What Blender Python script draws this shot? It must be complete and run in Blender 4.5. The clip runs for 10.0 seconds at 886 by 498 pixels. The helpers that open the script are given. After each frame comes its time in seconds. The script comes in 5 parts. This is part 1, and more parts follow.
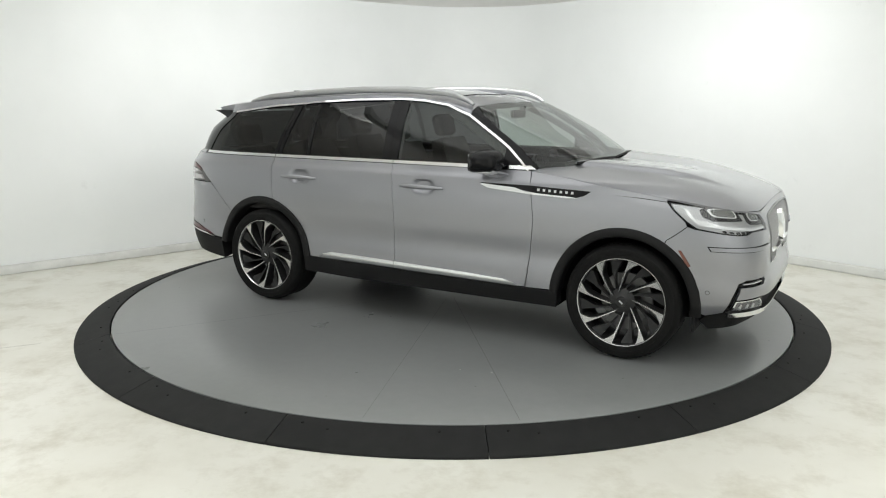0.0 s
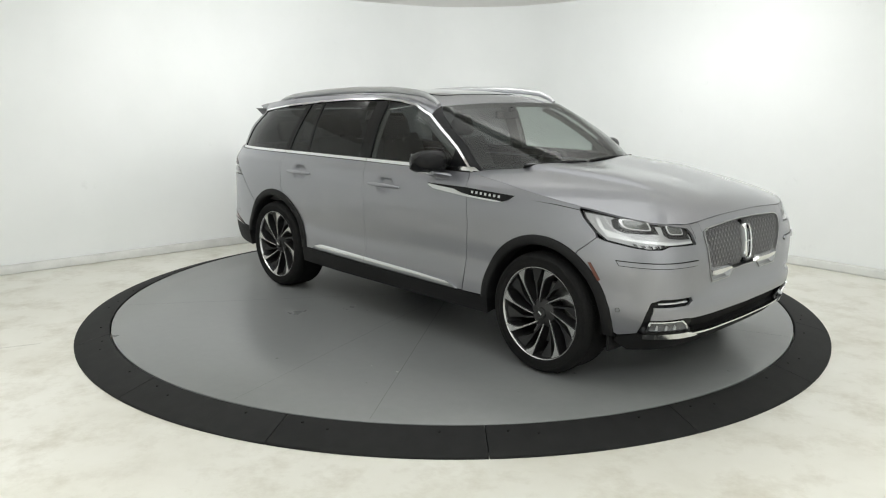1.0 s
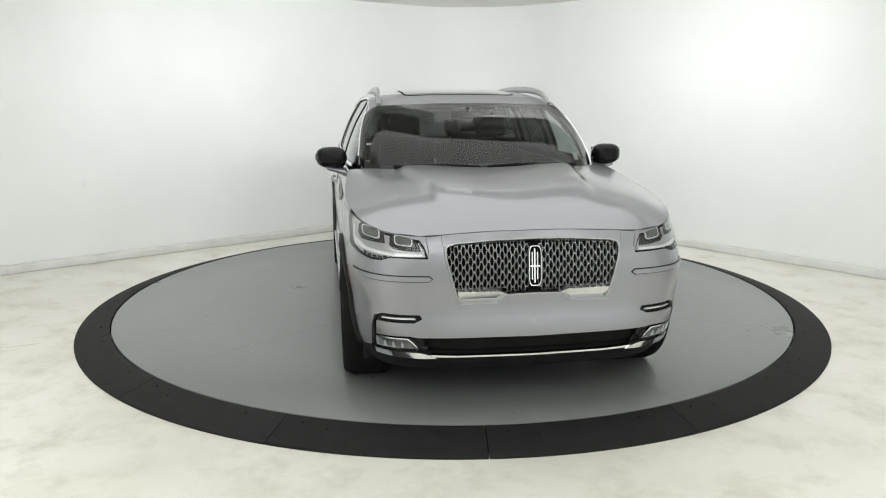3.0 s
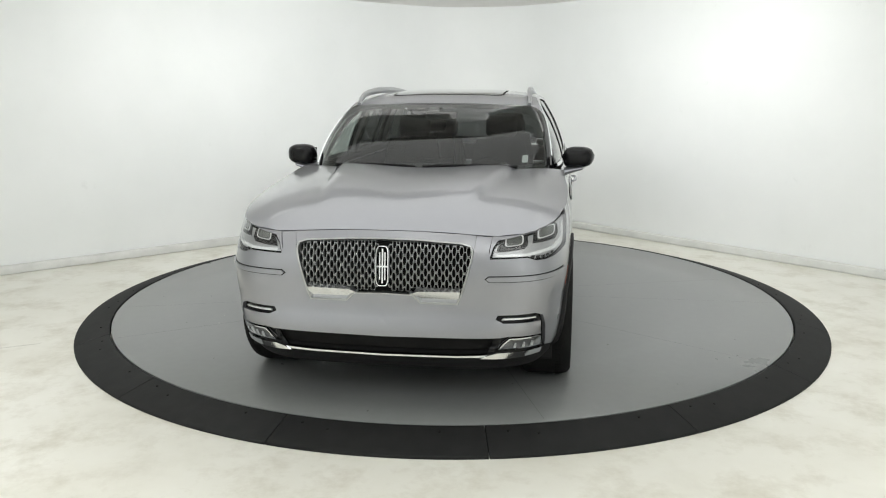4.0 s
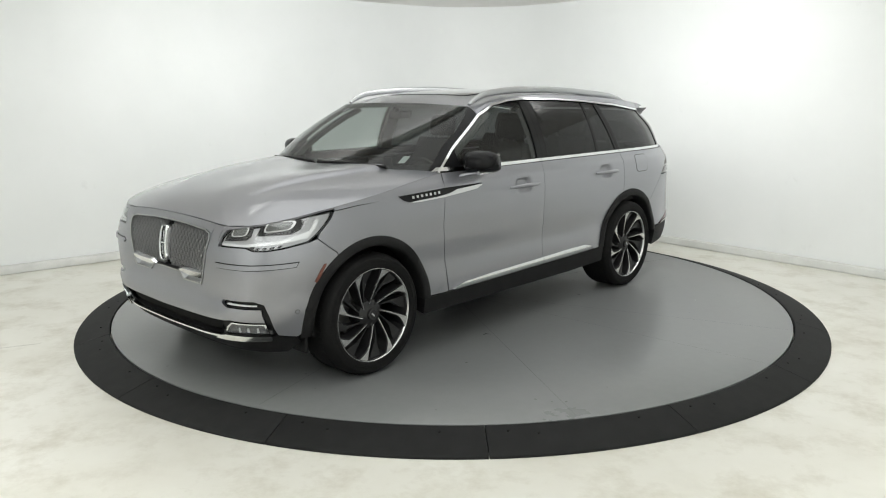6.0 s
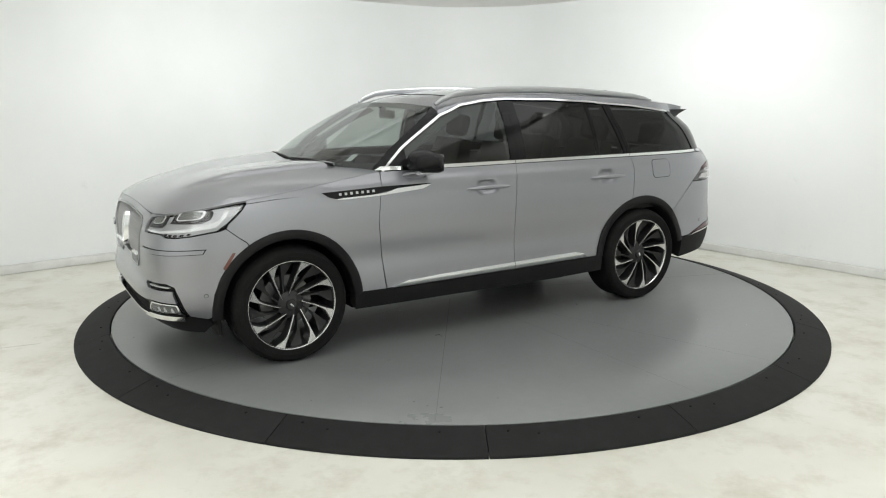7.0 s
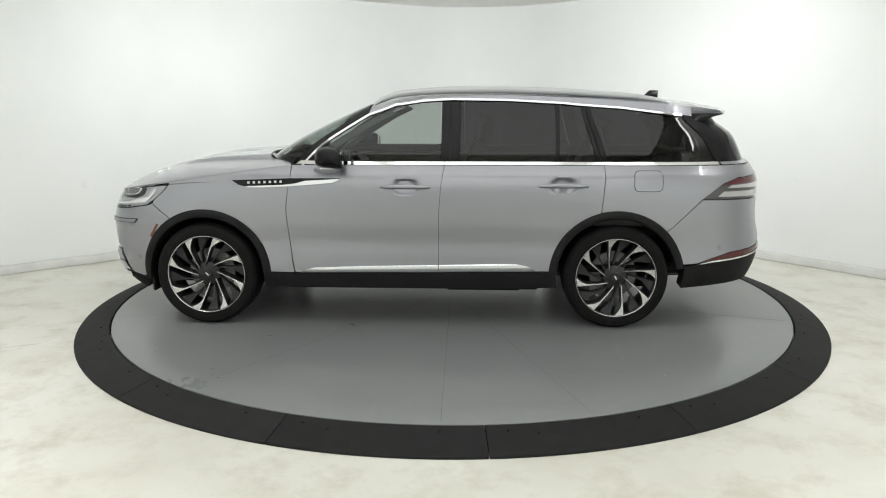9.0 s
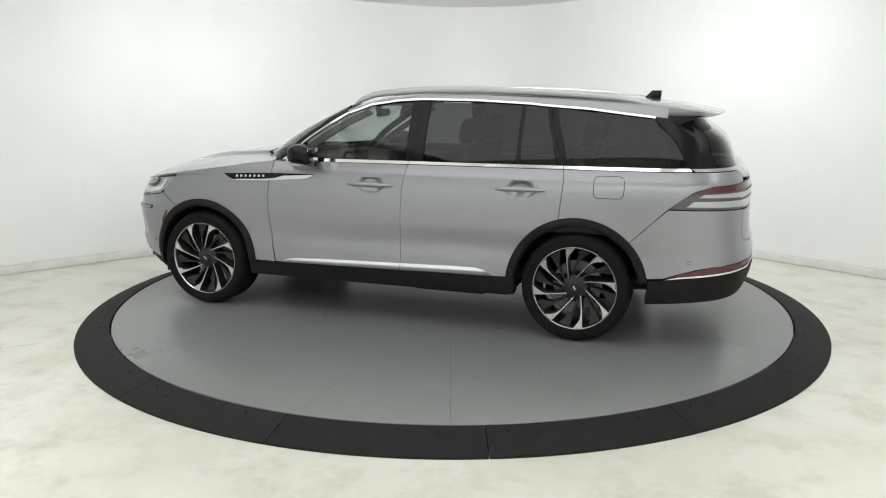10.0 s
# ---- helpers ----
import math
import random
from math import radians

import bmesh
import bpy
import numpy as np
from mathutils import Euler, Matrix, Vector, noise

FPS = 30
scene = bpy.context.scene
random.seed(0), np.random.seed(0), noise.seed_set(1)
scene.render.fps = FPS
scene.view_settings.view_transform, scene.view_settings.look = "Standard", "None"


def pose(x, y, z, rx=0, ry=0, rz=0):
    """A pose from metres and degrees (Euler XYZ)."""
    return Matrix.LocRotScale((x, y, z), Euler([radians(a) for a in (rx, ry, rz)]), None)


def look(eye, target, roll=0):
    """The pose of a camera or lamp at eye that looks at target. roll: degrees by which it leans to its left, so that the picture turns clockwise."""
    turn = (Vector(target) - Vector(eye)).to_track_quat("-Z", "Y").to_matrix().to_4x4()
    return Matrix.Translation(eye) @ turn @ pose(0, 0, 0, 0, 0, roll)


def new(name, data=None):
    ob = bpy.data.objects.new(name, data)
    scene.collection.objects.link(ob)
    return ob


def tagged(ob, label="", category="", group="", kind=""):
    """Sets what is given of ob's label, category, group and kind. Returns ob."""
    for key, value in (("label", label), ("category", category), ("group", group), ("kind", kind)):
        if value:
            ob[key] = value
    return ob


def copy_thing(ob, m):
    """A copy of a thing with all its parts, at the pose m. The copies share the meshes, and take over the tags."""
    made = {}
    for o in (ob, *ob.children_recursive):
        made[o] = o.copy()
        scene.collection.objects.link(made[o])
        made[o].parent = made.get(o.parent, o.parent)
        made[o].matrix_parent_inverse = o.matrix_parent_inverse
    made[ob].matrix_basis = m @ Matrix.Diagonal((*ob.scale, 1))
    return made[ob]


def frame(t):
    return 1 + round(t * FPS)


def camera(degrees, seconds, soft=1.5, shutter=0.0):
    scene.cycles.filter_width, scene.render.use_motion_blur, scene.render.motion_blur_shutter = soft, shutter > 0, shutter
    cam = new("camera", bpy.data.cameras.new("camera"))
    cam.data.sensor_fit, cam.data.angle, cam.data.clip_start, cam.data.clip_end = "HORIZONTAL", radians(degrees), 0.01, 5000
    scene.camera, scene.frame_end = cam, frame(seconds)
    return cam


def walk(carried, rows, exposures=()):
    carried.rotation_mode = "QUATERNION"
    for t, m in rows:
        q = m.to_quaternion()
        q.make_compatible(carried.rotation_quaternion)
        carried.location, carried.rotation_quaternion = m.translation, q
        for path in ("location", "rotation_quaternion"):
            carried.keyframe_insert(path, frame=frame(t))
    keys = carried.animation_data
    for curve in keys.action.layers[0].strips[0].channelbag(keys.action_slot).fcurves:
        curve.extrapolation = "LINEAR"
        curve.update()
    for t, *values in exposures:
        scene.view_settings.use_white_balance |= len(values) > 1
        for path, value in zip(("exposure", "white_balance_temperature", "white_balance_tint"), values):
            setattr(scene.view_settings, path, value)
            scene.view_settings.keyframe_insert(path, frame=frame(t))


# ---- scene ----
cam = camera(59.42, 10.0, soft=1.1)
EYE = pose(0, -6.5486, 1.7317) @ pose(0, 0, 0, 0, 0, 0.588) @ pose(0, 0, 0, 90 - 11.657, 0, 0) @ pose(0, 0, 0, 0, 0, -0.0913)
walk(cam, [(0.0, EYE), (10.0, EYE)], [(0.0, 0.0), (10.0, 0.0)])

# the heading of the car, in degrees, as the turntable goes round
HEADING = [(0.0, -29.14), (0.5, -37.67), (1.0, -46.25), (1.5, -54.91), (2.0, -63.60), (2.5, -72.15), (2.7, -75.50),
           (3.8, -94.80), (4.0, -98.36), (4.5, -107.09), (5.0, -115.72), (5.5, -124.20), (5.7, -127.50), (6.8, -145.50),
           (7.0, -148.74), (7.5, -157.05), (8.0, -165.41), (8.5, -173.75), (9.0, -182.13), (9.5, -190.49), (10.0, -198.82)]
AXIS = (-0.273, -0.019)  # the turntable's axis in the car's own plan

FLOOR_Z = -0.073
CEIL_Z = 2.82
LAMP_Z = CEIL_Z - 0.05
CORNER = Vector((0.42, 5.00))
DIR_L = Vector((-0.769, -0.639))
DIR_R = Vector((0.668, -0.744))

# ---- world and light ----
world = bpy.data.worlds.new("studio_world")
scene.world = world
world.use_nodes = True
world.node_tree.nodes["Background"].inputs[0].default_value = (0.9, 1.0, 0.98, 1)
world.node_tree.nodes["Background"].inputs[1].default_value = 0.05


# ---- materials ----
def mat(name):
    m = bpy.data.materials.new(name)
    m.use_nodes = True
    b = m.node_tree.nodes["Principled BSDF"]
    return m, m.node_tree, b


def node(nt, kind, **values):
    n = nt.nodes.new(kind)
    for key, value in values.items():
        n.inputs[key].default_value = value
    return n


def noise_tex(nt, scale, detail=4, rough=0.55, space="Object"):
    tc = nt.nodes.new("ShaderNodeTexCoord")
    n = node(nt, "ShaderNodeTexNoise", Scale=scale, Detail=detail, Roughness=rough)
    nt.links.new(tc.outputs[space], n.inputs["Vector"])
    return n


def ramp(nt, src, stops):
    r = nt.nodes.new("ShaderNodeValToRGB")
    while len(r.color_ramp.elements) < len(stops):
        r.color_ramp.elements.new(0.5)
    for e, (p, c) in zip(r.color_ramp.elements, stops):
        e.position, e.color = p, (*c, 1)
    nt.links.new(src, r.inputs[0])
    return r


def mixc(nt, fac, a, b, blend="MIX"):
    m = nt.nodes.new("ShaderNodeMix")
    m.data_type, m.blend_type = "RGBA", blend
    for v, i in ((fac, 0), (a, 6), (b, 7)):
        if isinstance(v, bpy.types.NodeSocket):
            nt.links.new(v, m.inputs[i])
        else:
            m.inputs[i].default_value = v if i == 0 else (*v, 1)
    return m.outputs[2]


def bump(nt, b, height, strength, dist=0.01):
    n = node(nt, "ShaderNodeBump", Strength=strength, Distance=dist)
    nt.links.new(height, n.inputs["Height"])
    nt.links.new(n.outputs[0], b.inputs["Normal"])


def simple(name, colour, rough, metal=0.0, grain=0.0, scale=40, vary=0.0, coat=0.0, spec=0.5):
    m, nt, b = mat(name)
    b.inputs["Base Color"].default_value = (*colour, 1)
    b.inputs["Roughness"].default_value, b.inputs["Metallic"].default_value = rough, metal
    b.inputs["Coat Weight"].default_value, b.inputs["Specular IOR Level"].default_value = coat, spec
    if vary:
        n = noise_tex(nt, scale)
        lo = tuple(c * (1 - vary) for c in colour)
        hi = tuple(min(1, c * (1 + vary)) for c in colour)
        nt.links.new(ramp(nt, n.outputs[0], [(0.3, lo), (0.7, hi)]).outputs[0], b.inputs["Base Color"])
    if grain:
        n2 = noise_tex(nt, scale * 6, 3)
        bump(nt, b, n2.outputs[0], grain, 0.002)
    return m


def paint_material():
    m, nt, b = mat("silver_paint")
    flake = noise_tex(nt, 900, 2)
    c = ramp(nt, flake.outputs[0], [(0.35, (0.265, 0.268, 0.292)), (0.65, (0.338, 0.341, 0.370))])
    nt.links.new(c.outputs[0], b.inputs["Base Color"])
    b.inputs["Metallic"].default_value, b.inputs["Roughness"].default_value = 0.82, 0.37
    b.inputs["Coat Weight"].default_value, b.inputs["Coat Roughness"].default_value = 1.0, 0.09
    return m


def glass_material(name, tint, gloss_rough=0.0):
    m = bpy.data.materials.new(name)
    m.use_nodes = True
    nt = m.node_tree
    nt.nodes.clear()
    out = nt.nodes.new("ShaderNodeOutputMaterial")
    tr = node(nt, "ShaderNodeBsdfTransparent", Color=(*tint, 1))
    gl = node(nt, "ShaderNodeBsdfGlossy", Color=(1, 1, 1, 1), Roughness=gloss_rough)
    lw = node(nt, "ShaderNodeLayerWeight", Blend=0.5)
    pw = nt.nodes.new("ShaderNodeMath")
    pw.operation = "POWER"
    pw.inputs[1].default_value = 5
    fr = nt.nodes.new("ShaderNodeMath")
    fr.operation = "MULTIPLY_ADD"
    fr.inputs[1].default_value, fr.inputs[2].default_value = 0.93, 0.04
    nt.links.new(lw.outputs["Facing"], pw.inputs[0])
    nt.links.new(pw.outputs[0], fr.inputs[0])
    mx = nt.nodes.new("ShaderNodeMixShader")
    nt.links.new(fr.outputs[0], mx.inputs[0])
    nt.links.new(tr.outputs[0], mx.inputs[1])
    nt.links.new(gl.outputs[0], mx.inputs[2])
    nt.links.new(mx.outputs[0], out.inputs[0])
    return m


def wall_material():
    m, nt, b = mat("white_wall_paint")
    big = noise_tex(nt, 0.7, 5)
    c = ramp(nt, big.outputs[0], [(0.3, (0.78, 0.80, 0.79)), (0.7, (0.84, 0.855, 0.85))])
    smudge = noise_tex(nt, 2.3, 6, 0.7)
    s = ramp(nt, smudge.outputs[0], [(0.66, (0, 0, 0)), (0.78, (1, 1, 1))])
    col = mixc(nt, s.outputs[0], c.outputs[0], (0.72, 0.735, 0.725))
    nt.links.new(col, b.inputs["Base Color"])
    b.inputs["Roughness"].default_value = 0.6
    fine = noise_tex(nt, 60, 3)
    bump(nt, b, fine.outputs[0], 0.06, 0.004)
    return m


def floor_material():
    m, nt, b = mat("worn_white_floor")
    big = noise_tex(nt, 1.1, 8, 0.62)
    c = ramp(nt, big.outputs[0], [(0.25, (0.58, 0.562, 0.49)), (0.45, (0.69, 0.678, 0.61)), (0.7, (0.75, 0.742, 0.685))])
    st = noise_tex(nt, 3.2, 10, 0.68)
    s = ramp(nt, st.outputs[0], [(0.49, (0, 0, 0)), (0.70, (0.75, 0.75, 0.75))])
    col = mixc(nt, s.outputs[0], c.outputs[0], (0.53, 0.505, 0.425))
    fleck = noise_tex(nt, 45, 4, 0.7)
    f = ramp(nt, fleck.outputs[0], [(0.70, (0, 0, 0)), (0.76, (0.5, 0.5, 0.5))])
    col = mixc(nt, f.outputs[0], col, (0.42, 0.40, 0.34))
    nt.links.new(col, b.inputs["Base Color"])
    r = ramp(nt, st.outputs[0], [(0.3, (0.32, 0.32, 0.32)), (0.7, (0.55, 0.55, 0.55))])
    nt.links.new(r.outputs[0], b.inputs["Roughness"])
    bump(nt, b, big.outputs[0], 0.05, 0.01)
    return m


def disc_material():
    m, nt, b = mat("grey_epoxy_deck")
    big = noise_tex(nt, 1.6, 6, 0.6)
    c = ramp(nt, big.outputs[0], [(0.3, (0.192, 0.199, 0.199)), (0.7, (0.210, 0.217, 0.217))])
    fine = noise_tex(nt, 14, 6, 0.6)
    f = ramp(nt, fine.outputs[0], [(0.25, (0.93, 0.93, 0.93)), (0.75, (1.0, 1.0, 1.0))])
    nt.links.new(mixc(nt, 1.0, c.outputs[0], f.outputs[0], "MULTIPLY"), b.inputs["Base Color"])
    r = ramp(nt, big.outputs[0], [(0.3, (0.27, 0.27, 0.27)), (0.7, (0.31, 0.31, 0.31))])
    nt.links.new(r.outputs[0], b.inputs["Roughness"])
    return m


def ramp_rubber():
    """Each segment a little lighter or darker than the next."""
    m = simple("black_ramp_rubber", (0.0165, 0.017, 0.017), 0.72, vary=0.22, scale=9, grain=0.25, spec=0.25)
    nt = m.node_tree
    b = nt.nodes["Principled BSDF"]
    src = b.inputs["Base Color"].links[0].from_socket
    info = nt.nodes.new("ShaderNodeObjectInfo")
    tone = ramp(nt, info.outputs["Random"], [(0.0, (0.62, 0.62, 0.62)), (1.0, (1.0, 1.0, 1.0))])
    nt.links.new(mixc(nt, 1.0, src, tone.outputs[0], "MULTIPLY"), b.inputs["Base Color"])
    return m


PAINT = paint_material()
WALL, FLOORM, DECK = wall_material(), floor_material(), disc_material()
CEILM = simple("ceiling_paint", (0.86, 0.845, 0.835), 0.8, vary=0.03, scale=2, grain=0.05)
BASEM = simple("baseboard_paint", (0.64, 0.645, 0.62), 0.5, vary=0.08, scale=5, grain=0.1)
RUBBER = ramp_rubber()
CHROME = simple("polished_chrome", (0.86, 0.87, 0.88), 0.09, 1.0)
RAILM = simple("dull_silver_rail", (0.46, 0.465, 0.475), 0.36, 0.9)
FRAMEM = simple("grey_satin_frame", (0.40, 0.405, 0.41), 0.3, 0.9)
STRIPM = simple("brushed_chrome_strip", (0.74, 0.75, 0.76), 0.2, 1.0)
SATIN = simple("satin_aluminium", (0.74, 0.75, 0.76), 0.30, 1.0)
BLACKGLOSS = simple("gloss_black_trim", (0.008, 0.008, 0.009), 0.14, spec=0.22)
CLAD = simple("black_plastic_cladding", (0.009, 0.009, 0.0095), 0.6, spec=0.22, grain=0.3, scale=120, vary=0.12)
DARK = simple("dark_underbody", (0.008, 0.008, 0.008), 0.85, spec=0.2, vary=0.2, scale=12)
TYREM = simple("tyre_rubber", (0.0075, 0.0075, 0.0075), 0.75, spec=0.18, grain=0.25, scale=60, vary=0.2)
RIMDARK = simple("dark_grey_alloy", (0.026, 0.026, 0.027), 0.38, 0.4, vary=0.1, scale=30)
RIMBRIGHT = simple("machined_alloy", (0.60, 0.60, 0.60), 0.25, 1.0)
LEATHER = simple("black_leather", (0.020, 0.019, 0.019), 0.55, grain=0.3, scale=80, vary=0.15, spec=0.3)
HEADLINER = simple("light_headliner", (0.22, 0.215, 0.21), 0.9, grain=0.2, scale=60)
DASHM = simple("dark_dash_vinyl", (0.030, 0.030, 0.031), 0.6, grain=0.25, scale=90)
STEEL = simple("brushed_steel", (0.20, 0.20, 0.20), 0.45, 1.0, vary=0.1, scale=30)
CLEAR = glass_material("clear_windscreen_glass", (0.52, 0.57, 0.55))
TINT = glass_material("front_door_glass", (0.62, 0.66, 0.64))
PRIVACY = glass_material("dark_privacy_glass", (0.085, 0.09, 0.092))
LAMPCLEAR = glass_material("clear_lamp_lens", (0.93, 0.94, 0.95))
REDLENS = simple("red_lamp_lens", (0.085, 0.010, 0.014), 0.15, coat=0.6)
AMBER = simple("amber_reflector", (0.15, 0.05, 0.035), 0.2, coat=0.6)
LETTER = simple("white_lettering", (0.75, 0.75, 0.75), 0.4)


# ---- mesh helpers ----
def mesh_of(name, bm, material, sharp=35, smooth=True):
    me = bpy.data.meshes.new(name)
    bm.normal_update()
    bm.to_mesh(me)
    bm.free()
    if smooth:
        me.polygons.foreach_set("use_smooth", [True] * len(me.polygons))
        me.set_sharp_from_angle(angle=radians(sharp))
    for mm in (material if isinstance(material, (list, tuple)) else [material]):
        me.materials.append(mm)
    return me


def part(name, bm, material, parent=None, label="", sharp=35, smooth=True):
    ob = new(name, mesh_of(name, bm, material, sharp, smooth))
    ob.parent = parent
    return tagged(ob, label)


def grid_faces(bm, rows, closed=False, flip=False):
    """Quads between rows of points (lists of equal length)."""
    vs = [[bm.verts.new(p) for p in r] for r in rows]
    for a, b in zip(vs, vs[1:]):
        n = len(a)
        for i in range(n if closed else n - 1):
            j = (i + 1) % n
            f = (a[i], a[j], b[j], b[i])
            try:
                bm.faces.new(f[::-1] if flip else f)
            except ValueError:
                pass
    return vs


def cap(bm, loop, flip=False):
    try:
        bm.faces.new(loop[::-1] if flip else loop)
    except ValueError:
        pass


def box(bm, cx, cy, cz, sx, sy, sz, bev=0.0, m=Matrix()):
    r = bmesh.ops.create_cube(bm, size=1, matrix=m @ Matrix.Translation((cx, cy, cz)) @ Matrix.Diagonal((sx, sy, sz, 1)))
    if bev:
        es = list({e for v in r["verts"] for e in v.link_edges})
        bmesh.ops.bevel(bm, geom=es, offset=bev, segments=3, affect="EDGES", profile=0.5)


def lathe(bm, profile, m=Matrix(), seg=64):
    """Turn (radius, height) pairs round the local y axis."""
    rows = []
    for r, h in profile:
        rows.append([m @ Vector((r * math.cos(2 * math.pi * i / seg), h, r * math.sin(2 * math.pi * i / seg))) for i in range(seg)])
    return grid_faces(bm, rows, closed=True)


def tube(bm, pts, r, seg=8, caps=True):
    pts = [Vector(p) for p in pts]
    rows = []
    for i, p in enumerate(pts):
        d = (pts[min(i + 1, len(pts) - 1)] - pts[max(i - 1, 0)]).normalized()
        side = d.cross(Vector((0, 0, 1)))
        if side.length < 0.05:
            side = d.cross(Vector((0, 1, 0)))
        side.normalize()
        up = side.cross(d)
        rr = r(i / (len(pts) - 1)) if callable(r) else r
        ry = rr if not isinstance(rr, tuple) else rr[1]
        rx = rr if not isinstance(rr, tuple) else rr[0]
        rows.append([p + side * rx * math.cos(2 * math.pi * k / seg) + up * ry * math.sin(2 * math.pi * k / seg) for k in range(seg)])
    vs = grid_faces(bm, rows, closed=True)
    if caps:
        cap(bm, vs[0], True)
        cap(bm, vs[-1])
    bmesh.ops.recalc_face_normals(bm, faces=bm.faces)


# ---- room ----
def room_loop(inset, r):
    """The plan of the room, with a rounded far corner."""
    c = CORNER + (DIR_L + DIR_R) * inset
    turn = math.acos(max(-1, min(1, DIR_L.dot(DIR_R))))
    t = r / math.tan(turn / 2)
    mid = (DIR_L + DIR_R).normalized()
    centre = c + mid * (r / math.sin(turn / 2))
    a, b = c + DIR_L * t - centre, c + DIR_R * t - centre
    a0, a1 = math.atan2(a.y, a.x), math.atan2(b.y, b.x)
    arc = [centre + r * Vector((math.cos(a0 + (a1 - a0) * i / 16), math.sin(a0 + (a1 - a0) * i / 16))) for i in range(17)]
    far = 10.6 - 2 * inset
    return [c + DIR_L * far] + arc + [c + DIR_R * far, c + (DIR_L + DIR_R) * far]


def build_room():
    loop, outer = room_loop(0, 1.35), room_loop(-0.15, 1.5)
    n = len(loop)
    bm = bmesh.new()
    rows = [[(p.x, p.y, z) for p in lp] for lp, z in ((outer, FLOOR_Z - 0.1), (outer, CEIL_Z + 0.1), (loop, CEIL_Z + 0.1), (loop, FLOOR_Z - 0.1))]
    grid_faces(bm, rows, closed=True)
    bmesh.ops.recalc_face_normals(bm, faces=bm.faces)
    tagged(part("wall", bm, WALL, sharp=50), "smooth white painted studio wall with a rounded corner", "wall", kind="structure")
    bm = bmesh.new()
    cap(bm, [bm.verts.new((p.x, p.y, CEIL_Z)) for p in loop])
    r = bmesh.ops.extrude_face_region(bm, geom=bm.faces[:])
    bmesh.ops.translate(bm, vec=(0, 0, 0.1), verts=[v for v in r["geom"] if isinstance(v, bmesh.types.BMVert)])
    bmesh.ops.recalc_face_normals(bm, faces=bm.faces)
    tagged(part("ceiling", bm, CEILM, smooth=False), "pale off-white painted studio ceiling", "ceiling", kind="structure")
    bm = bmesh.new()
    cap(bm, [bm.verts.new((p.x, p.y, FLOOR_Z)) for p in outer][::-1])
    bmesh.ops.recalc_face_normals(bm, faces=bm.faces)
    fl = tagged(part("floor", bm, FLOORM, smooth=False), "scuffed off-white coated concrete floor", "floor", kind="structure")
    for v in fl.data.polygons:
        if v.normal.z < 0:
            fl.data.flip_normals()
            break
    # baseboard: a low kerb with a rounded top
    bm = bmesh.new()
    prof = [(0.0, 0.0), (0.050, 0.0), (0.050, 0.005), (0.058, 0.008), (0.056, 0.062), (0.050, 0.076), (0.036, 0.084), (0.006, 0.088), (0.005, 0.084), (0.0, 0.084)]
    rows = []
    for inset, z in prof:
        rows.append([(p.x, p.y, FLOOR_Z + z) for p in room_loop(inset + 0.002, 1.35 - inset)])
    grid_faces(bm, rows, closed=True)
    bmesh.ops.recalc_face_normals(bm, faces=bm.faces)
    tagged(part("baseboard", bm, BASEM), "white painted kerb-like baseboard along the wall", "baseboard", kind="structure")
    # a hairline crack across the floor beside the ramp
    bm = bmesh.new()
    pts = [(-4.6, -1.93), (-3.9, -1.62), (-3.21, -1.31), (-3.01, -1.215), (-2.97, -1.19)]
    rows = [[(x + 0.4 * d, y - 0.9 * d, FLOOR_Z + 0.0006) for d in (-0.0022, 0.0022)] for x, y in pts]
    grid_faces(bm, rows)
    part("floor_crack", bm, CRACK, fl, "thin dark crack", smooth=False)


CRACK = simple("crack_shadow", (0.16, 0.15, 0.13), 0.9)
build_room()


# ---- added lights under the ceiling ----
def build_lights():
    """Added panels under the ceiling that wash the walls with light, unseen by the camera."""
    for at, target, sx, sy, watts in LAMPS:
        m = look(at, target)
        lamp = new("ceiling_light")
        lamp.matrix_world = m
        tagged(lamp, "white light panel added out of view to light the studio", "ceiling light", "studio ceiling lights")
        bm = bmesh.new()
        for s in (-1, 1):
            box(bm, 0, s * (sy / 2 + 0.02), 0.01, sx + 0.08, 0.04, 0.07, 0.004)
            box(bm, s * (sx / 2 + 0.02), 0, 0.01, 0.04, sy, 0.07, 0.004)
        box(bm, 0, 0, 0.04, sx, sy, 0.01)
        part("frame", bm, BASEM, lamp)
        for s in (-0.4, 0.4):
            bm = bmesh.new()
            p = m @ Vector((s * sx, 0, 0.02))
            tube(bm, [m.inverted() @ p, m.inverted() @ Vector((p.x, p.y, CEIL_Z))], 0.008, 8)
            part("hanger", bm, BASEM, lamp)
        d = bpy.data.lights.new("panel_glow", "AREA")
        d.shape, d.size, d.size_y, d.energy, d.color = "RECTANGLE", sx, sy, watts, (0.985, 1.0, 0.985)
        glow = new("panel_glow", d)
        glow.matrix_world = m


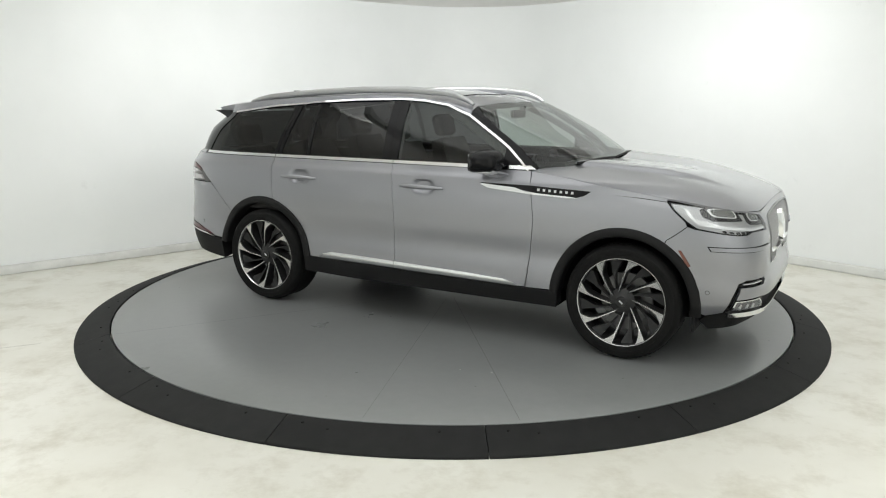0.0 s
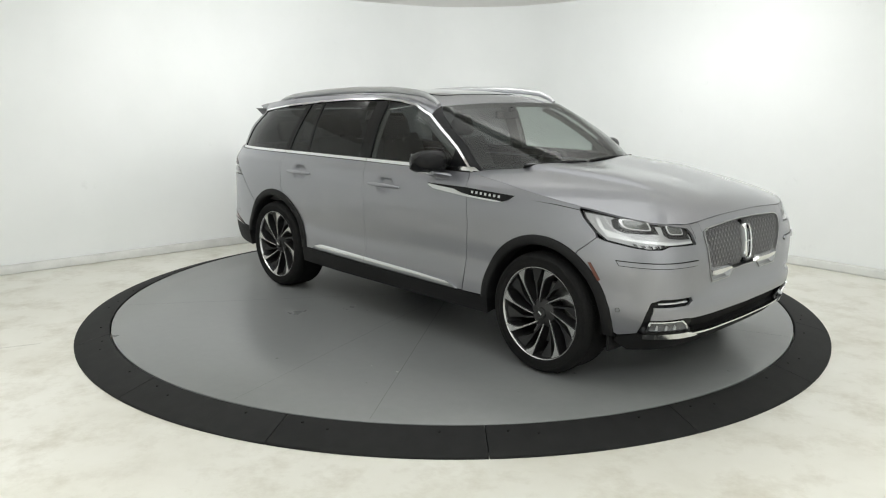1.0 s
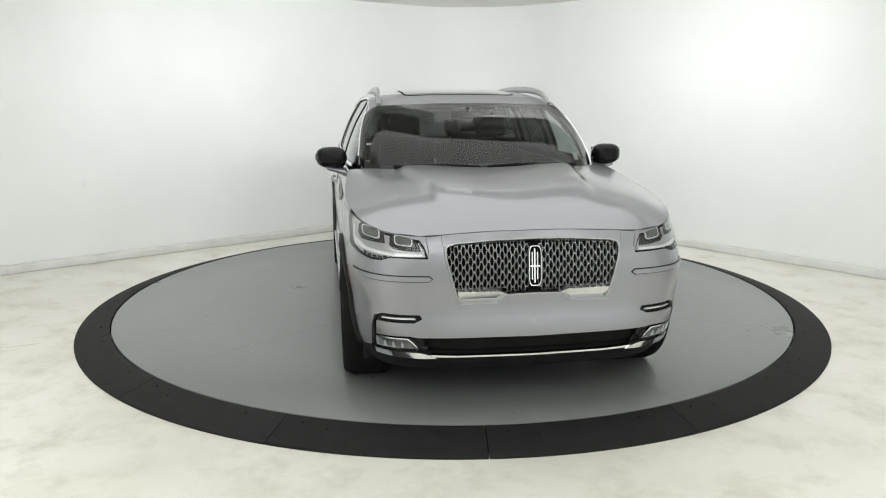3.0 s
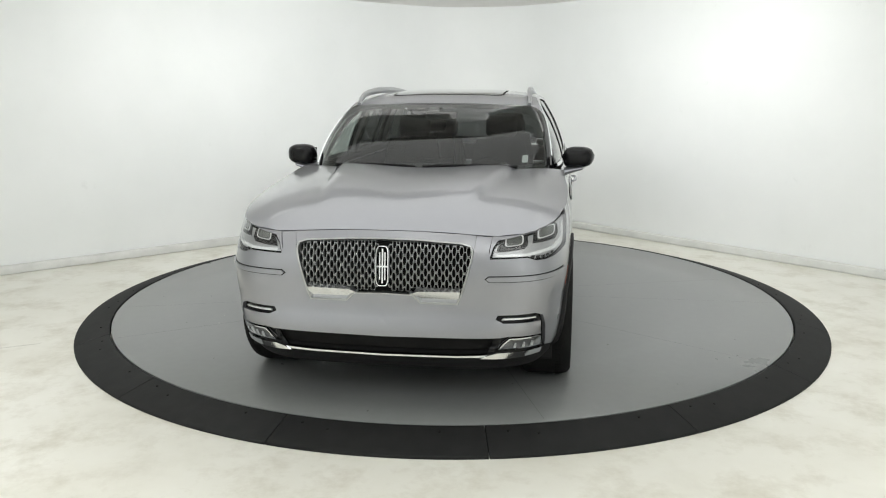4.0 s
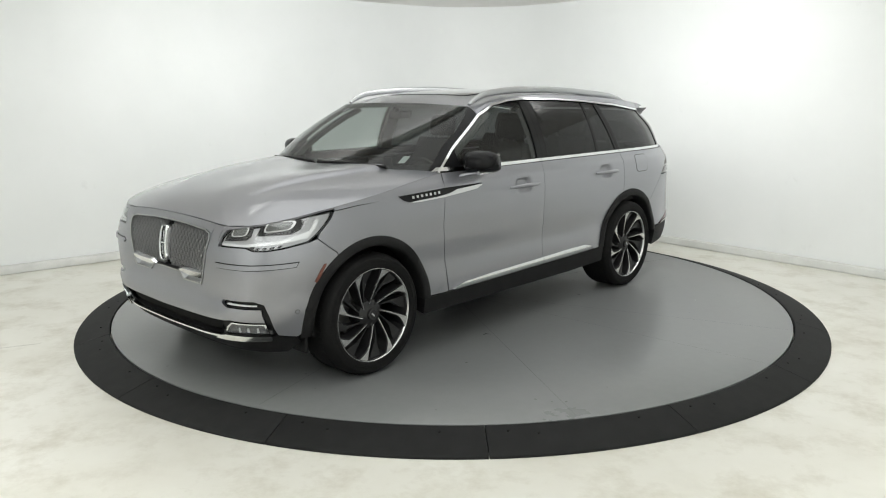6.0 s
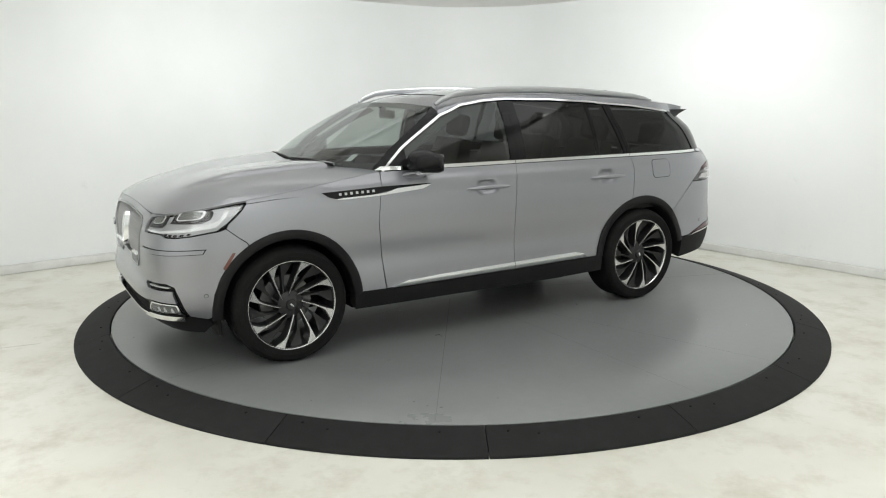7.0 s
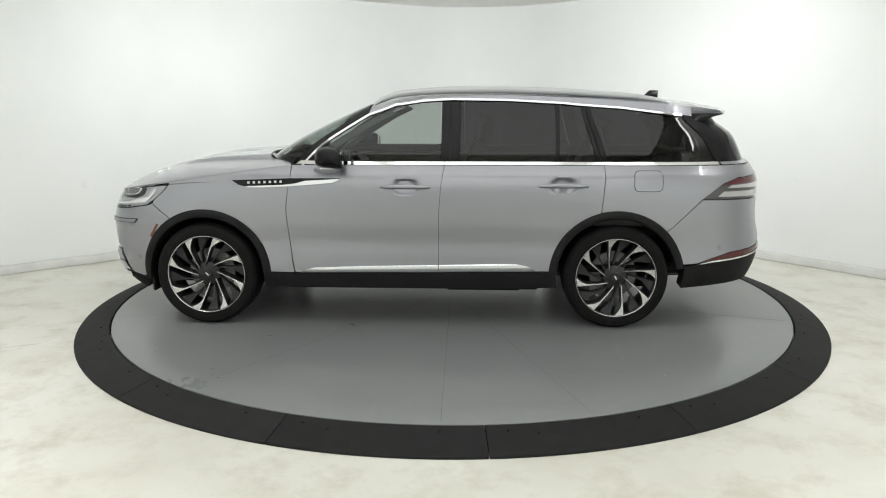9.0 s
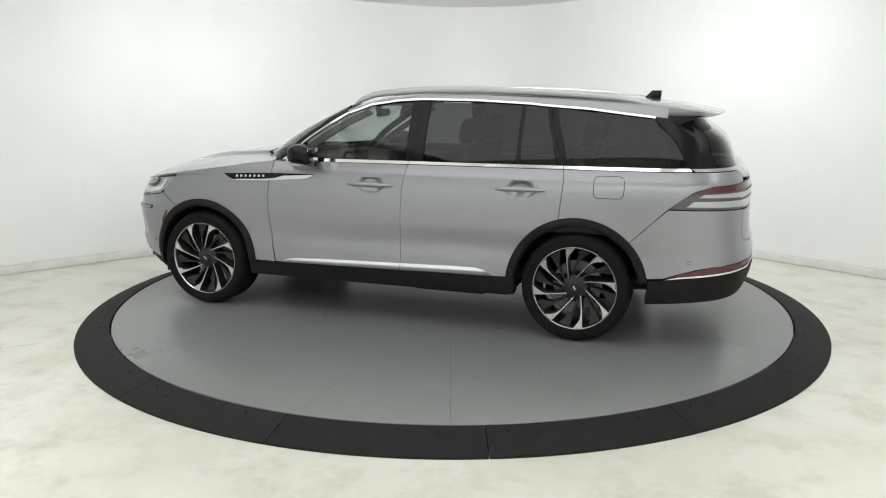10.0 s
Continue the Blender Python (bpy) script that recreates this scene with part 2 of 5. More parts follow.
# ---- turntable ----
def build_turntable():
    bm = bmesh.new()
    seg = 192
    top = [[(r * math.cos(2 * math.pi * i / seg), r * math.sin(2 * math.pi * i / seg), z) for i in range(seg)]
           for r, z in ((0.4, 0), (1.2, 0), (2.0, 0), (2.722, 0), (2.729, -0.004), (2.731, -0.05))]
    vs = grid_faces(bm, top, closed=True)
    cap(bm, vs[0])
    bmesh.ops.recalc_face_normals(bm, faces=bm.faces)
    table = tagged(part("turntable", bm, DECK, sharp=30), "round grey epoxy-coated turntable deck with fine seams", "turntable")
    # seams of the deck: shallow dark joints
    for a, w in ((19.0, 0.0011), (57.0, 0.0013), (91.0, 0.0010), (108.8, 0.0010), (163.6, 0.0022), (235.6, 0.0013), (289.0, 0.0010), (307.0, 0.0014)):
        bm = bmesh.new()
        c, s = math.cos(radians(a)), math.sin(radians(a))
        for r0, r1 in ((0.2, 2.70),):
            q = [(r0, -w), (r1, -w), (r1, w), (r0, w)]
            cap(bm, [bm.verts.new((r * c - d * s, r * s + d * c, 0.0006)) for r, d in q])
        part("seam", bm, SEAM, table, "thin dark joint", smooth=False)
    # chips and flakes on the deck
    rng = random.Random(11)
    for i in range(40):
        r, a = 2.6 * math.sqrt(rng.random()), rng.random() * 6.28
        bm = bmesh.new()
        k = rng.randint(5, 8)
        sz = rng.uniform(0.003, 0.008)
        loop = [bm.verts.new((r * math.cos(a) + sz * rng.uniform(0.5, 1.2) * math.cos(6.28 * j / k) * 1.6,
                              r * math.sin(a) + sz * rng.uniform(0.5, 1.2) * math.sin(6.28 * j / k), 0.0008)) for j in range(k)]
        cap(bm, loop)
        part("chip", bm, SEAM if rng.random() < 0.7 else CHIP, table, smooth=False)
    return table


def build_ramp():
    """The still ring of sixteen rubber ramp segments round the deck."""
    ring = tagged(new("ramp_ring"), "ring of black rubber ramp segments round the turntable", "turntable ramp", kind="structure")
    step = 360 / 16
    bm = bmesh.new()
    prof = [(2.741, -0.07), (2.741, -0.004), (2.746, 0.0), (2.765, 0.0), (2.965, -0.052), (2.979, -0.058), (2.984, -0.064), (2.984, FLOOR_Z)]
    n, gap = 14, 0.05
    rows = []
    for i in range(n + 1):
        a = radians(gap + (step - 2 * gap) * i / n)
        rows.append([(r * math.cos(a), r * math.sin(a), z) for r, z in prof])
    vs = grid_faces(bm, rows)
    cap(bm, vs[0])
    cap(bm, vs[-1], True)
    bmesh.ops.recalc_face_normals(bm, faces=bm.faces)
    # screw recesses: dark plugs sunk in the slope
    me = mesh_of("ramp_segment", bm, RUBBER, 25)
    bm = bmesh.new()
    bmesh.ops.create_cone(bm, cap_ends=True, segments=12, radius1=0.008, radius2=0.006, depth=0.006)
    plug = mesh_of("plug", bm, DARK, 30)
    for k in range(16):
        ob = new("ramp_segment", me)
        ob.parent = ring
        ob.rotation_euler = (0, 0, radians(-86.3 + step * k))
        for a, r in ((2.4, 2.80), (5.6, 2.83), (17.6, 2.80)):
            p = new("plug", plug)
            p.parent = ob
            p.matrix_basis = pose(r * math.cos(radians(a)), r * math.sin(radians(a)), 0.001 - (r - 2.765) * 0.26, 0, 0, 0)


SEAM = simple("dark_joint", (0.105, 0.107, 0.105), 0.6)
CHIP = simple("pale_chip", (0.6, 0.6, 0.58), 0.6)
# invented panels, aimed and powered to balance walls, floor and car
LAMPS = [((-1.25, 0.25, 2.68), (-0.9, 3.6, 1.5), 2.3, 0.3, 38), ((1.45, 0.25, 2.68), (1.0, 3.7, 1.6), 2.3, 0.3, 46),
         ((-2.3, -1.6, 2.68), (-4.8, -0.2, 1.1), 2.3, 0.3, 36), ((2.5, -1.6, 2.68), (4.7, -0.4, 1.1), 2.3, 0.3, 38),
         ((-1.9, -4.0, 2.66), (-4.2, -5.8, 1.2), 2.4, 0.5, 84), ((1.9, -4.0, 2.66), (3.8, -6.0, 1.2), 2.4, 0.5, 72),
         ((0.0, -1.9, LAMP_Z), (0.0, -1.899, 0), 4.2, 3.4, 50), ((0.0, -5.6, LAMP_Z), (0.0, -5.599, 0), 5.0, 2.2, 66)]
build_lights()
TABLE = build_turntable()
build_ramp()


# ---- the car's surfaces (x ahead, y to its left, z up, from the ground midway between the axles) ----
def table(xs, ys):
    xs, ys = np.array(xs, float), np.array(ys, float)
    if xs[0] > xs[-1]:
        xs, ys = xs[::-1], ys[::-1]
    h, d = np.diff(xs), np.diff(ys) / np.diff(xs)
    m = np.zeros(len(xs))
    for i in range(1, len(xs) - 1):
        if d[i - 1] * d[i] > 0:
            w1, w2 = 2 * h[i] + h[i - 1], h[i] + 2 * h[i - 1]
            m[i] = (w1 + w2) / (w1 / d[i - 1] + w2 / d[i])
    m[0], m[-1] = d[0], d[-1]

    def f(x):
        x = min(max(x, xs[0]), xs[-1])
        i = min(int(np.searchsorted(xs, x, "right")) - 1, len(h) - 1)
        t = (x - xs[i]) / h[i]
        return float(ys[i] * (1 + 2 * t) * (1 - t) ** 2 + h[i] * m[i] * t * (1 - t) ** 2 + ys[i + 1] * t * t * (3 - 2 * t) + h[i] * m[i + 1] * t * t * (t - 1))
    return f


class Shell:
    """A band of the body: level plan curves, squared ovals at both ends."""

    def __init__(self, front, rear, wide, nf, nr, x0f, x0r):
        self.front, self.rear, self.wide, self.nf, self.nr, self.x0f, self.x0r = front, rear, wide, nf, nr, x0f, x0r

    def at(self, u, z):
        """u: 0 nose, 1 end of the front curve, 2 start of the rear curve, 3 tail."""
        w = self.wide(z)
        if 1 <= u <= 2:
            return Vector((self.x0f + (self.x0r - self.x0f) * (u - 1), w, z))
        if u < 1:
            x0, a, n, p = self.x0f, self.front(z) - self.x0f, self.nf(z), u * math.pi / 2
            sx = 1
        else:
            x0, a, n, p = self.x0r, self.x0r - self.rear(z), self.nr(z), (3 - u) * math.pi / 2
            sx = -1
        c, s = math.cos(p), math.sin(p)
        r = (abs(c) ** n + abs(s) ** n) ** (-1 / n)
        return Vector((x0 + sx * a * r * c, w * r * s, z))

    def side(self, x, z):
        """u of the side at x."""
        if self.x0r <= x <= self.x0f:
            return 1 + (self.x0f - x) / (self.x0f - self.x0r)
        if x > self.x0f:
            k, n = min((x - self.x0f) / (self.front(z) - self.x0f), 0.9999), self.nf(z)
            return math.atan2((1 - k ** n) ** (1 / n), k) * 2 / math.pi
        k, n = min((self.x0r - x) / (self.x0r - self.rear(z)), 0.9999), self.nr(z)
        return 3 - math.atan2((1 - k ** n) ** (1 / n), k) * 2 / math.pi

    def face(self, y, z):
        """u of the nose at y."""
        k, n = min(y / self.wide(z), 0.9999), self.nf(z)
        return math.atan2(k, (1 - abs(k) ** n) ** (1 / n)) * 2 / math.pi

    def back(self, y, z):
        k, n = min(y / self.wide(z), 0.9999), self.nr(z)
        return 3 - math.atan2(k, (1 - abs(k) ** n) ** (1 / n)) * 2 / math.pi


BODY = Shell(table([0.22, 0.30, 0.36, 0.44, 0.50, 0.555, 0.62, 0.80, 0.92, 1.0, 1.22], [2.20, 2.30, 2.335, 2.354, 2.353, 2.332, 2.324, 2.32, 2.295, 2.26, 2.22]),
             table([0.22, 0.30, 0.47, 0.56, 0.66, 0.74, 0.92, 1.06, 1.14, 1.22], [-2.53, -2.58, -2.655, -2.672, -2.668, -2.645, -2.630, -2.628, -2.602, -2.545]),
             table([0.22, 0.30, 0.42, 0.52, 0.62, 0.78, 0.90, 1.0, 1.07, 1.134, 1.146, 1.18, 1.22], [0.945, 0.97, 0.985, 0.982, 0.974, 0.984, 0.986, 0.981, 0.969, 0.951, 0.942, 0.928, 0.910]),
             table([0.3, 0.45, 0.70, 0.90, 1.05], [4.7, 5.4, 7.0, 6.0, 5.2]), lambda z: 4.6, 0.6, -1.2)
CABIN = Shell(table([1.16, 1.26, 1.371, 1.484, 1.566, 1.625, 1.70], [1.22, 1.06, 0.865, 0.63, 0.445, 0.305, 0.12]),
              table([1.16, 1.20, 1.39, 1.54, 1.70], [-2.55, -2.53, -2.445, -2.275, -2.26]),
              table([1.16, 1.22, 1.45, 1.60, 1.66, 1.70], [0.918, 0.905, 0.820, 0.735, 0.695, 0.66]),
              table([1.16, 1.33, 1.45, 1.64], [3.6, 4.8, 6.0, 9.0]), lambda z: 4.6, -0.2, -1.2)
HOOD_C = table([0.6, 1.0, 1.194, 1.335, 1.572, 1.81, 2.05, 2.18, 2.26, 2.32], [1.25, 1.232, 1.222, 1.212, 1.193, 1.163, 1.106, 1.053, 1.002, 0.948])
HOOD_D = table([0.7, 0.9, 1.3, 1.79, 2.3], [0.045, 0.055, 0.083, 0.108, 0.118])
ROOF_C = table([0.45, 0.31, 0.1, -0.2, -0.6, -1.1, -1.6, -2.0, -2.34], [1.58, 1.625, 1.680, 1.712, 1.725, 1.713, 1.687, 1.648, 1.592])


def hood_z(x, y):
    k = abs(y)
    line = 0.36 + 0.17 * (2.2 - x)
    fade = min(1, max(0, (2.12 - x) / 0.55))
    if k < line:
        ridge = math.exp(-((line - k) / 0.30) ** 2)
    else:
        ridge = 0.5 + 0.5 * math.cos(math.pi * min(1, (k - line) / 0.085))
        ridge = ridge ** 1.6
    ridge *= 0.024 * fade * fade * (3 - 2 * fade)
    return HOOD_C(x) - HOOD_D(x) * (k / 0.95) ** 3 + ridge


def roof_z(x, y):
    return ROOF_C(x) - 0.042 * (abs(y) / 0.69) ** 3


def normal_of(f, a, b):
    e = 1e-3
    return ((f(a + e, b) - f(a - e, b)).cross(f(a, b + e) - f(a, b - e))).normalized()


def dense(poly, step, scale):
    """More points along the edges of an outline."""
    out = []
    for (a, b), (c, d) in zip(poly, poly[1:] + poly[:1]):
        n = max(1, round(math.hypot((c - a) * scale, d - b) / step))
        out += [(a + (c - a) * i / n, b + (d - b) * i / n) for i in range(n)]
    return out


def inset(poly, dist, scale):
    """The outline drawn in by dist metres."""
    p = [(a * scale, b) for a, b in poly]
    area2 = sum(a[0] * b[1] - a[1] * b[0] for a, b in zip(p, p[1:] + p[:1]))
    sg = 1 if area2 > 0 else -1
    out = []
    n = len(p)
    for i in range(n):
        a, b, c = Vector(p[i - 1]), Vector(p[i]), Vector(p[(i + 1) % n])
        d1, d2 = (b - a), (c - b)
        if d1.length < 1e-7 or d2.length < 1e-7:
            out.append(poly[i])
            continue
        n1 = Vector((-d1.y, d1.x)).normalized() * sg
        n2 = Vector((-d2.y, d2.x)).normalized() * sg
        m = n1 + n2
        m = m * (1 / max(0.35, m.dot(n1))) if m.length > 1e-6 else n1
        q = b + m * dist
        out.append((q.x / scale, q.y))
    return out


def patch(poly, f, scale=2.0, off=0.0, thick=0.02, gap=0.0017, cell=(0.05, 0.045), step=0.03, flip=1, mirror=False, back=False, mid=None):
    """A bmesh of the outline poly, laid on the surface f(a, b), with a rim turned in by thick."""
    poly = dense(poly, step, scale)
    if gap:
        drawn = inset(poly, gap, scale)
        poly = [(a, q[1]) if mid is not None and abs(a - mid) < 1e-5 else q for (a, b), q in zip(poly, drawn)]
    bm = bmesh.new()
    bm.faces.new([bm.verts.new((a, b, 0)) for a, b in poly])
    lo = (min(a for a, b in poly), min(b for a, b in poly))
    hi = (max(a for a, b in poly), max(b for a, b in poly))
    for ax in (0, 1):
        size = cell[ax] / (scale if ax == 0 else 1)
        n = int((hi[ax] - lo[ax]) / size)
        for i in range(1, n + 1):
            co, no = [0, 0, 0], [0, 0, 0]
            co[ax], no[ax] = lo[ax] + (hi[ax] - lo[ax]) * i / (n + 1), 1
            bmesh.ops.bisect_plane(bm, geom=bm.verts[:] + bm.edges[:] + bm.faces[:], dist=1e-6, plane_co=co, plane_no=no)
    edge = [e for e in bm.edges if e.is_boundary]
    norms = {v: normal_of(f, v.co.x, v.co.y) * flip for v in bm.verts}
    base = {v: f(v.co.x, v.co.y) for v in bm.verts}
    low = {}
    for v in {v for e in edge for v in e.verts}:
        low[v] = bm.verts.new(base[v] + norms[v] * (off - thick))
    for v in norms:
        v.co = base[v] + norms[v] * off
    for e in edge:
        a, b = e.verts
        if mid is not None and abs(a.co.y) < 1e-4 and abs(b.co.y) < 1e-4:
            continue
        try:
            bm.faces.new((a, b, low[b], low[a]))
        except ValueError:
            pass
    if back:
        cell_faces = [fc for fc in bm.faces if all(v in norms for v in fc.verts)]
        inner = {v: low.get(v) or bm.verts.new(base[v] + norms[v] * (off - thick)) for v in norms}
        for fc in cell_faces:
            try:
                bm.faces.new([inner[v] for v in reversed(fc.verts)])
            except ValueError:
                pass
    if mirror:
        for v in bm.verts:
            v.co.y = -v.co.y
    bmesh.ops.recalc_face_normals(bm, faces=bm.faces)
    bm.normal_update()
    # the outer face must look outwards
    tilt = 0.0
    for fc in bm.faces:
        if all(v in norms for v in fc.verts):
            n = norms[fc.verts[0]]
            tilt += fc.normal.dot(Vector((n.x, -n.y if mirror else n.y, n.z))) * fc.calc_area()
    if tilt < 0:
        bmesh.ops.reverse_faces(bm, faces=bm.faces[:])
    return bm


CAR = tagged(new("car"), "silver metallic luxury SUV with black cladding, standing on the turntable", "car")
SIDES = ((1, "left"), (-1, "right"))


def side_poly(shell, pts):
    return [(shell.side(x, z), z) for x, z in pts]


def dented(cups):
    """The body's surface with shallow handle recesses at (x, z)."""
    def f(u, z):
        p = BODY.at(u, z)
        for cx, cz in cups:
            k = (abs((p.x - cx) / 0.098) ** 3 + abs((z - cz) / 0.056) ** 3) ** (1 / 3)
            if k < 1:
                t = min(1, (1 - k) / 0.38)
                p.y -= 0.024 * t * t * (3 - 2 * t)
        return p
    return f


def panel(name, poly, material, shell=None, label="", f=None, parent=None, both=True, **kw):
    out = []
    for s in ((1, -1) if both else (1,)):
        bm = patch(poly, f or shell.at, mirror=s < 0, **kw)
        out.append(part(name, bm, material, parent or CAR, label))
    return out


def whole(name, poly, material, shell, label="", parent=None, mid=0.0, f=None, **kw):
    """A panel that runs across the car's middle: one mesh of both halves."""
    bm = patch(poly, f or shell.at, mid=mid, **kw)
    twin = bm.copy()
    for v in twin.verts:
        v.co.y = -v.co.y
    bmesh.ops.reverse_faces(twin, faces=twin.faces[:])
    me = bpy.data.meshes.new("half")
    twin.to_mesh(me)
    bm.from_mesh(me)
    twin.free()
    bpy.data.meshes.remove(me)
    bmesh.ops.remove_doubles(bm, verts=[v for v in bm.verts if abs(v.co.y) < 0.001], dist=0.0005)
    return part(name, bm, material, parent or CAR, label)


def arc(cx, cz, r, a0, a1, n=18):
    return [(cx + r * math.cos(radians(a0 + (a1 - a0) * i / n)), cz + r * math.sin(radians(a0 + (a1 - a0) * i / n))) for i in range(n + 1)]


# ---- the car: panels ----
FA, RA = (1.5125, 0.380), (-1.5125, 0.382)
AR = 0.488


def S(*pts):
    return [(BODY.side(x, z), z) for x, z in pts]


def F(*pts):
    return [(BODY.face(y, z), z) for y, z in pts]


def B(*pts):
    return [(BODY.back(y, z), z) for y, z in pts]


def CS(*pts):
    return [(CABIN.side(x, z), z) for x, z in pts]


def CF(*pts):
    return [(CABIN.face(y, z), z) for y, z in pts]


def CB(*pts):
    return [(CABIN.back(y, z), z) for y, z in pts]


BELT = 1.192


def nose_z(y):
    """Height of the hood's front edge at y."""
    z = 0.97
    for _ in range(40):
        x = BODY.at(BODY.face(y, z), z).x
        z = 0.5 * z + 0.5 * hood_z(x, y)
    return z


def crest(x):
    """Where the hood's top meets its side, at x."""
    z = 1.1
    for _ in range(40):
        y = BODY.at(BODY.side(x, z), z).y
        z = 0.5 * z + 0.5 * hood_z(x, y)
    return y, z


HL_LOW = S((1.797, 1.009), (1.884, 0.932), (1.947, 0.890)) + F((0.895, 0.866), (0.850, 0.857), (0.800, 0.858), (0.755, 0.874), (0.566, 0.869))
HL_TOP = F((0.567, 0.884), (0.580, 0.925), (0.604, 0.958), (0.650, nose_z(0.65) - 0.016), (0.720, nose_z(0.72) - 0.005)) + S((2.15, crest(2.15)[1] - 0.004), (2.08, crest(2.08)[1] - 0.004), (1.95, crest(1.95)[1] - 0.006), (1.772, 1.050))


def strip_face(u, z):
    p = BODY.at(u, z)
    k = (z - 0.438 + 0.018 * (p.x - 0.2)) / 0.034
    p.y += 0.010 * max(0.0, 1 - k * k)
    return p


def build_panels():
    # front wing
    wing = S((0.846, 0.402), (0.873, 0.62), (0.894, 0.874), (0.876, 1.02), (0.862, 1.092), (1.283, 1.080), (1.60, 1.062), (1.768, 1.046),
             (1.797, 1.009), (1.884, 0.932), (1.898, 0.905), (1.780, 0.812)) + S(*arc(*FA, AR, 58, 177, 22))
    panel("front_fender", wing, PAINT, BODY, cell=(0.04, 0.022))
    # doors
    fd = S((0.842, 0.405), (0.873, 0.62), (0.894, 0.874), (0.876, 1.02), (0.862, 1.09), (0.850, BELT), (-0.262, BELT), (-0.237, 1.05), (-0.221, 0.84), (-0.219, 0.415))
    front = panel("front_door", fd, PAINT, f=dented([(0.019, 1.044)]), cell=(0.022, 0.016))
    rd = S((-0.219, 0.415), (-0.221, 0.84), (-0.237, 1.05), (-0.262, BELT), (-1.404, BELT), (-1.413, 1.129), (-1.390, 0.862)) + S(*arc(*RA, AR + 0.002, 76, 5, 16)) + S((-1.02, 0.425))
    rear = panel("rear_door", rd, PAINT, f=dented([(-1.117, 1.054)]), cell=(0.022, 0.016))
    # rear wing
    q = S((-1.404, BELT), (-1.413, 1.129), (-1.390, 0.862)) + S(*arc(*RA, AR + 0.002, 77, 136, 12)) + S((-1.90, 0.752), (-2.001, 0.852), (-2.107, 0.956), (-2.19, 1.018), (-2.263, 1.068), (-2.375, 1.103)) \
        + B((0.634, 1.121), (0.60, 1.150), (0.62, BELT)) + S((-2.30, BELT))
    panel("rear_fender", q, PAINT, BODY, cell=(0.04, 0.018))
    # nose
    nose = F((0, 0.442), (0.37, 0.448), (0.62, 0.452), (0.665, 0.458), (0.832, 0.449), (0.832, 0.530), (0.64, 0.533), (0.600, 0.552), (0.61, 0.571), (0.80, 0.574), (0.838, 0.556), (0.852, 0.50), (0.848, 0.366)) \
        + S((2.02, 0.343)) + S(*arc(*FA, AR, -3, 58, 12)) + S((1.780, 0.812), (1.898, 0.905)) + HL_LOW[2:] \
        + F((0.558, 0.905), (0.572, nose_z(0.572) - 0.005), (0.489, nose_z(0.489) - 0.004), (0.478, 0.911), (0.474, 0.872), (0.418, 0.668), (0.398, 0.624), (0.200, 0.624), (0.158, 0.664), (0, 0.668))
    whole("front_bumper", nose, PAINT, BODY, cell=(0.04, 0.04))
    lip = F((0.560, 0.874), (0.560, 0.905), (0.572, nose_z(0.572) - 0.004), (0.64, nose_z(0.64) - 0.002), (0.72, nose_z(0.72) - 0.002), (0.716, nose_z(0.716) - 0.006),
            (0.650, nose_z(0.65) - 0.014), (0.603, 0.961), (0.578, 0.927), (0.5655, 0.885))
    panel("lamp_brow", lip, PAINT, BODY, gap=0, thick=0.012)
    # tail
    tail = S((-2.0, 0.482)) + S(*arc(*RA, AR + 0.002, 168, 136, 8)) + S((-1.90, 0.752), (-2.001, 0.852), (-2.107, 0.952)) + B((0.672, 0.944), (0.692, 0.782), (0.672, 0.744), (0.62, 0.722), (0, 0.715), (0, 0.610), (0.55, 0.606), (0.668, 0.600)) \
        + S((-2.339, 0.566), (-2.181, 0.521), (-2.10, 0.490))
    whole("rear_bumper", tail, PAINT, BODY, mid=3.0)
    gate = B((0, 0.716), (0.62, 0.723), (0.671, 0.745), (0.691, 0.7825), (0.671, 0.942), (0, 0.942))
    whole("tailgate", gate, PAINT, BODY, mid=3.0)
    gate = B((0, 1.135), (0.42, 1.133), (0.60, 1.150), (0.62, BELT + 0.01), (0, BELT + 0.01))
    whole("tailgate_upper", gate, PAINT, BODY, mid=3.0)
    # painted ledge under the rear window
    bm = bmesh.new()
    u0 = BODY.side(-2.26, 1.195)
    us = [u0 + (3 - u0) * i / 30 for i in range(31)]
    edge = [(BODY.at(u, 1.196), CABIN.at(u, 1.214)) for u in us]
    edge += [(Vector((p.x, -p.y, p.z)), Vector((q.x, -q.y, q.z))) for p, q in reversed(edge[:-1])]
    grid_faces(bm, [[p, p.lerp(q, 0.5) + Vector((0, 0, 0.004)), q] for p, q in edge])
    bmesh.ops.recalc_face_normals(bm, faces=bm.faces)
    part("window_ledge", bm, PAINT, CAR)
    # black lower body
    sill = S((1.080, 0.400), (0.842, 0.400), (-0.219, 0.411), (-1.02, 0.424), (-1.082, 0.424), (-1.085, 0.300), (-0.6, 0.287), (0.8, 0.287), (1.075, 0.288))
    panel("sill", sill, CLAD, BODY, "black plastic sill cladding", off=0.006, thick=0.09)
    lip = F((0, 0.322), (0.40, 0.328), (0.62, 0.332), (0.80, 0.330), (0.848, 0.360)) + S((2.02, 0.338), (1.985, 0.30), (2.02, 0.25)) + F((0.80, 0.235), (0, 0.228))
    whole("front_lip", lip, CLAD, BODY, "black plastic front apron", off=0.0, thick=0.10)
    low = S((-2.0, 0.470), (-2.10, 0.480), (-2.20, 0.492)) + B((0.655, 0.548), (0.60, 0.580), (0.50, 0.592), (0, 0.595), (0, 0.36), (0.55, 0.36), (0.70, 0.345)) + S((-2.25, 0.322), (-1.985, 0.302))
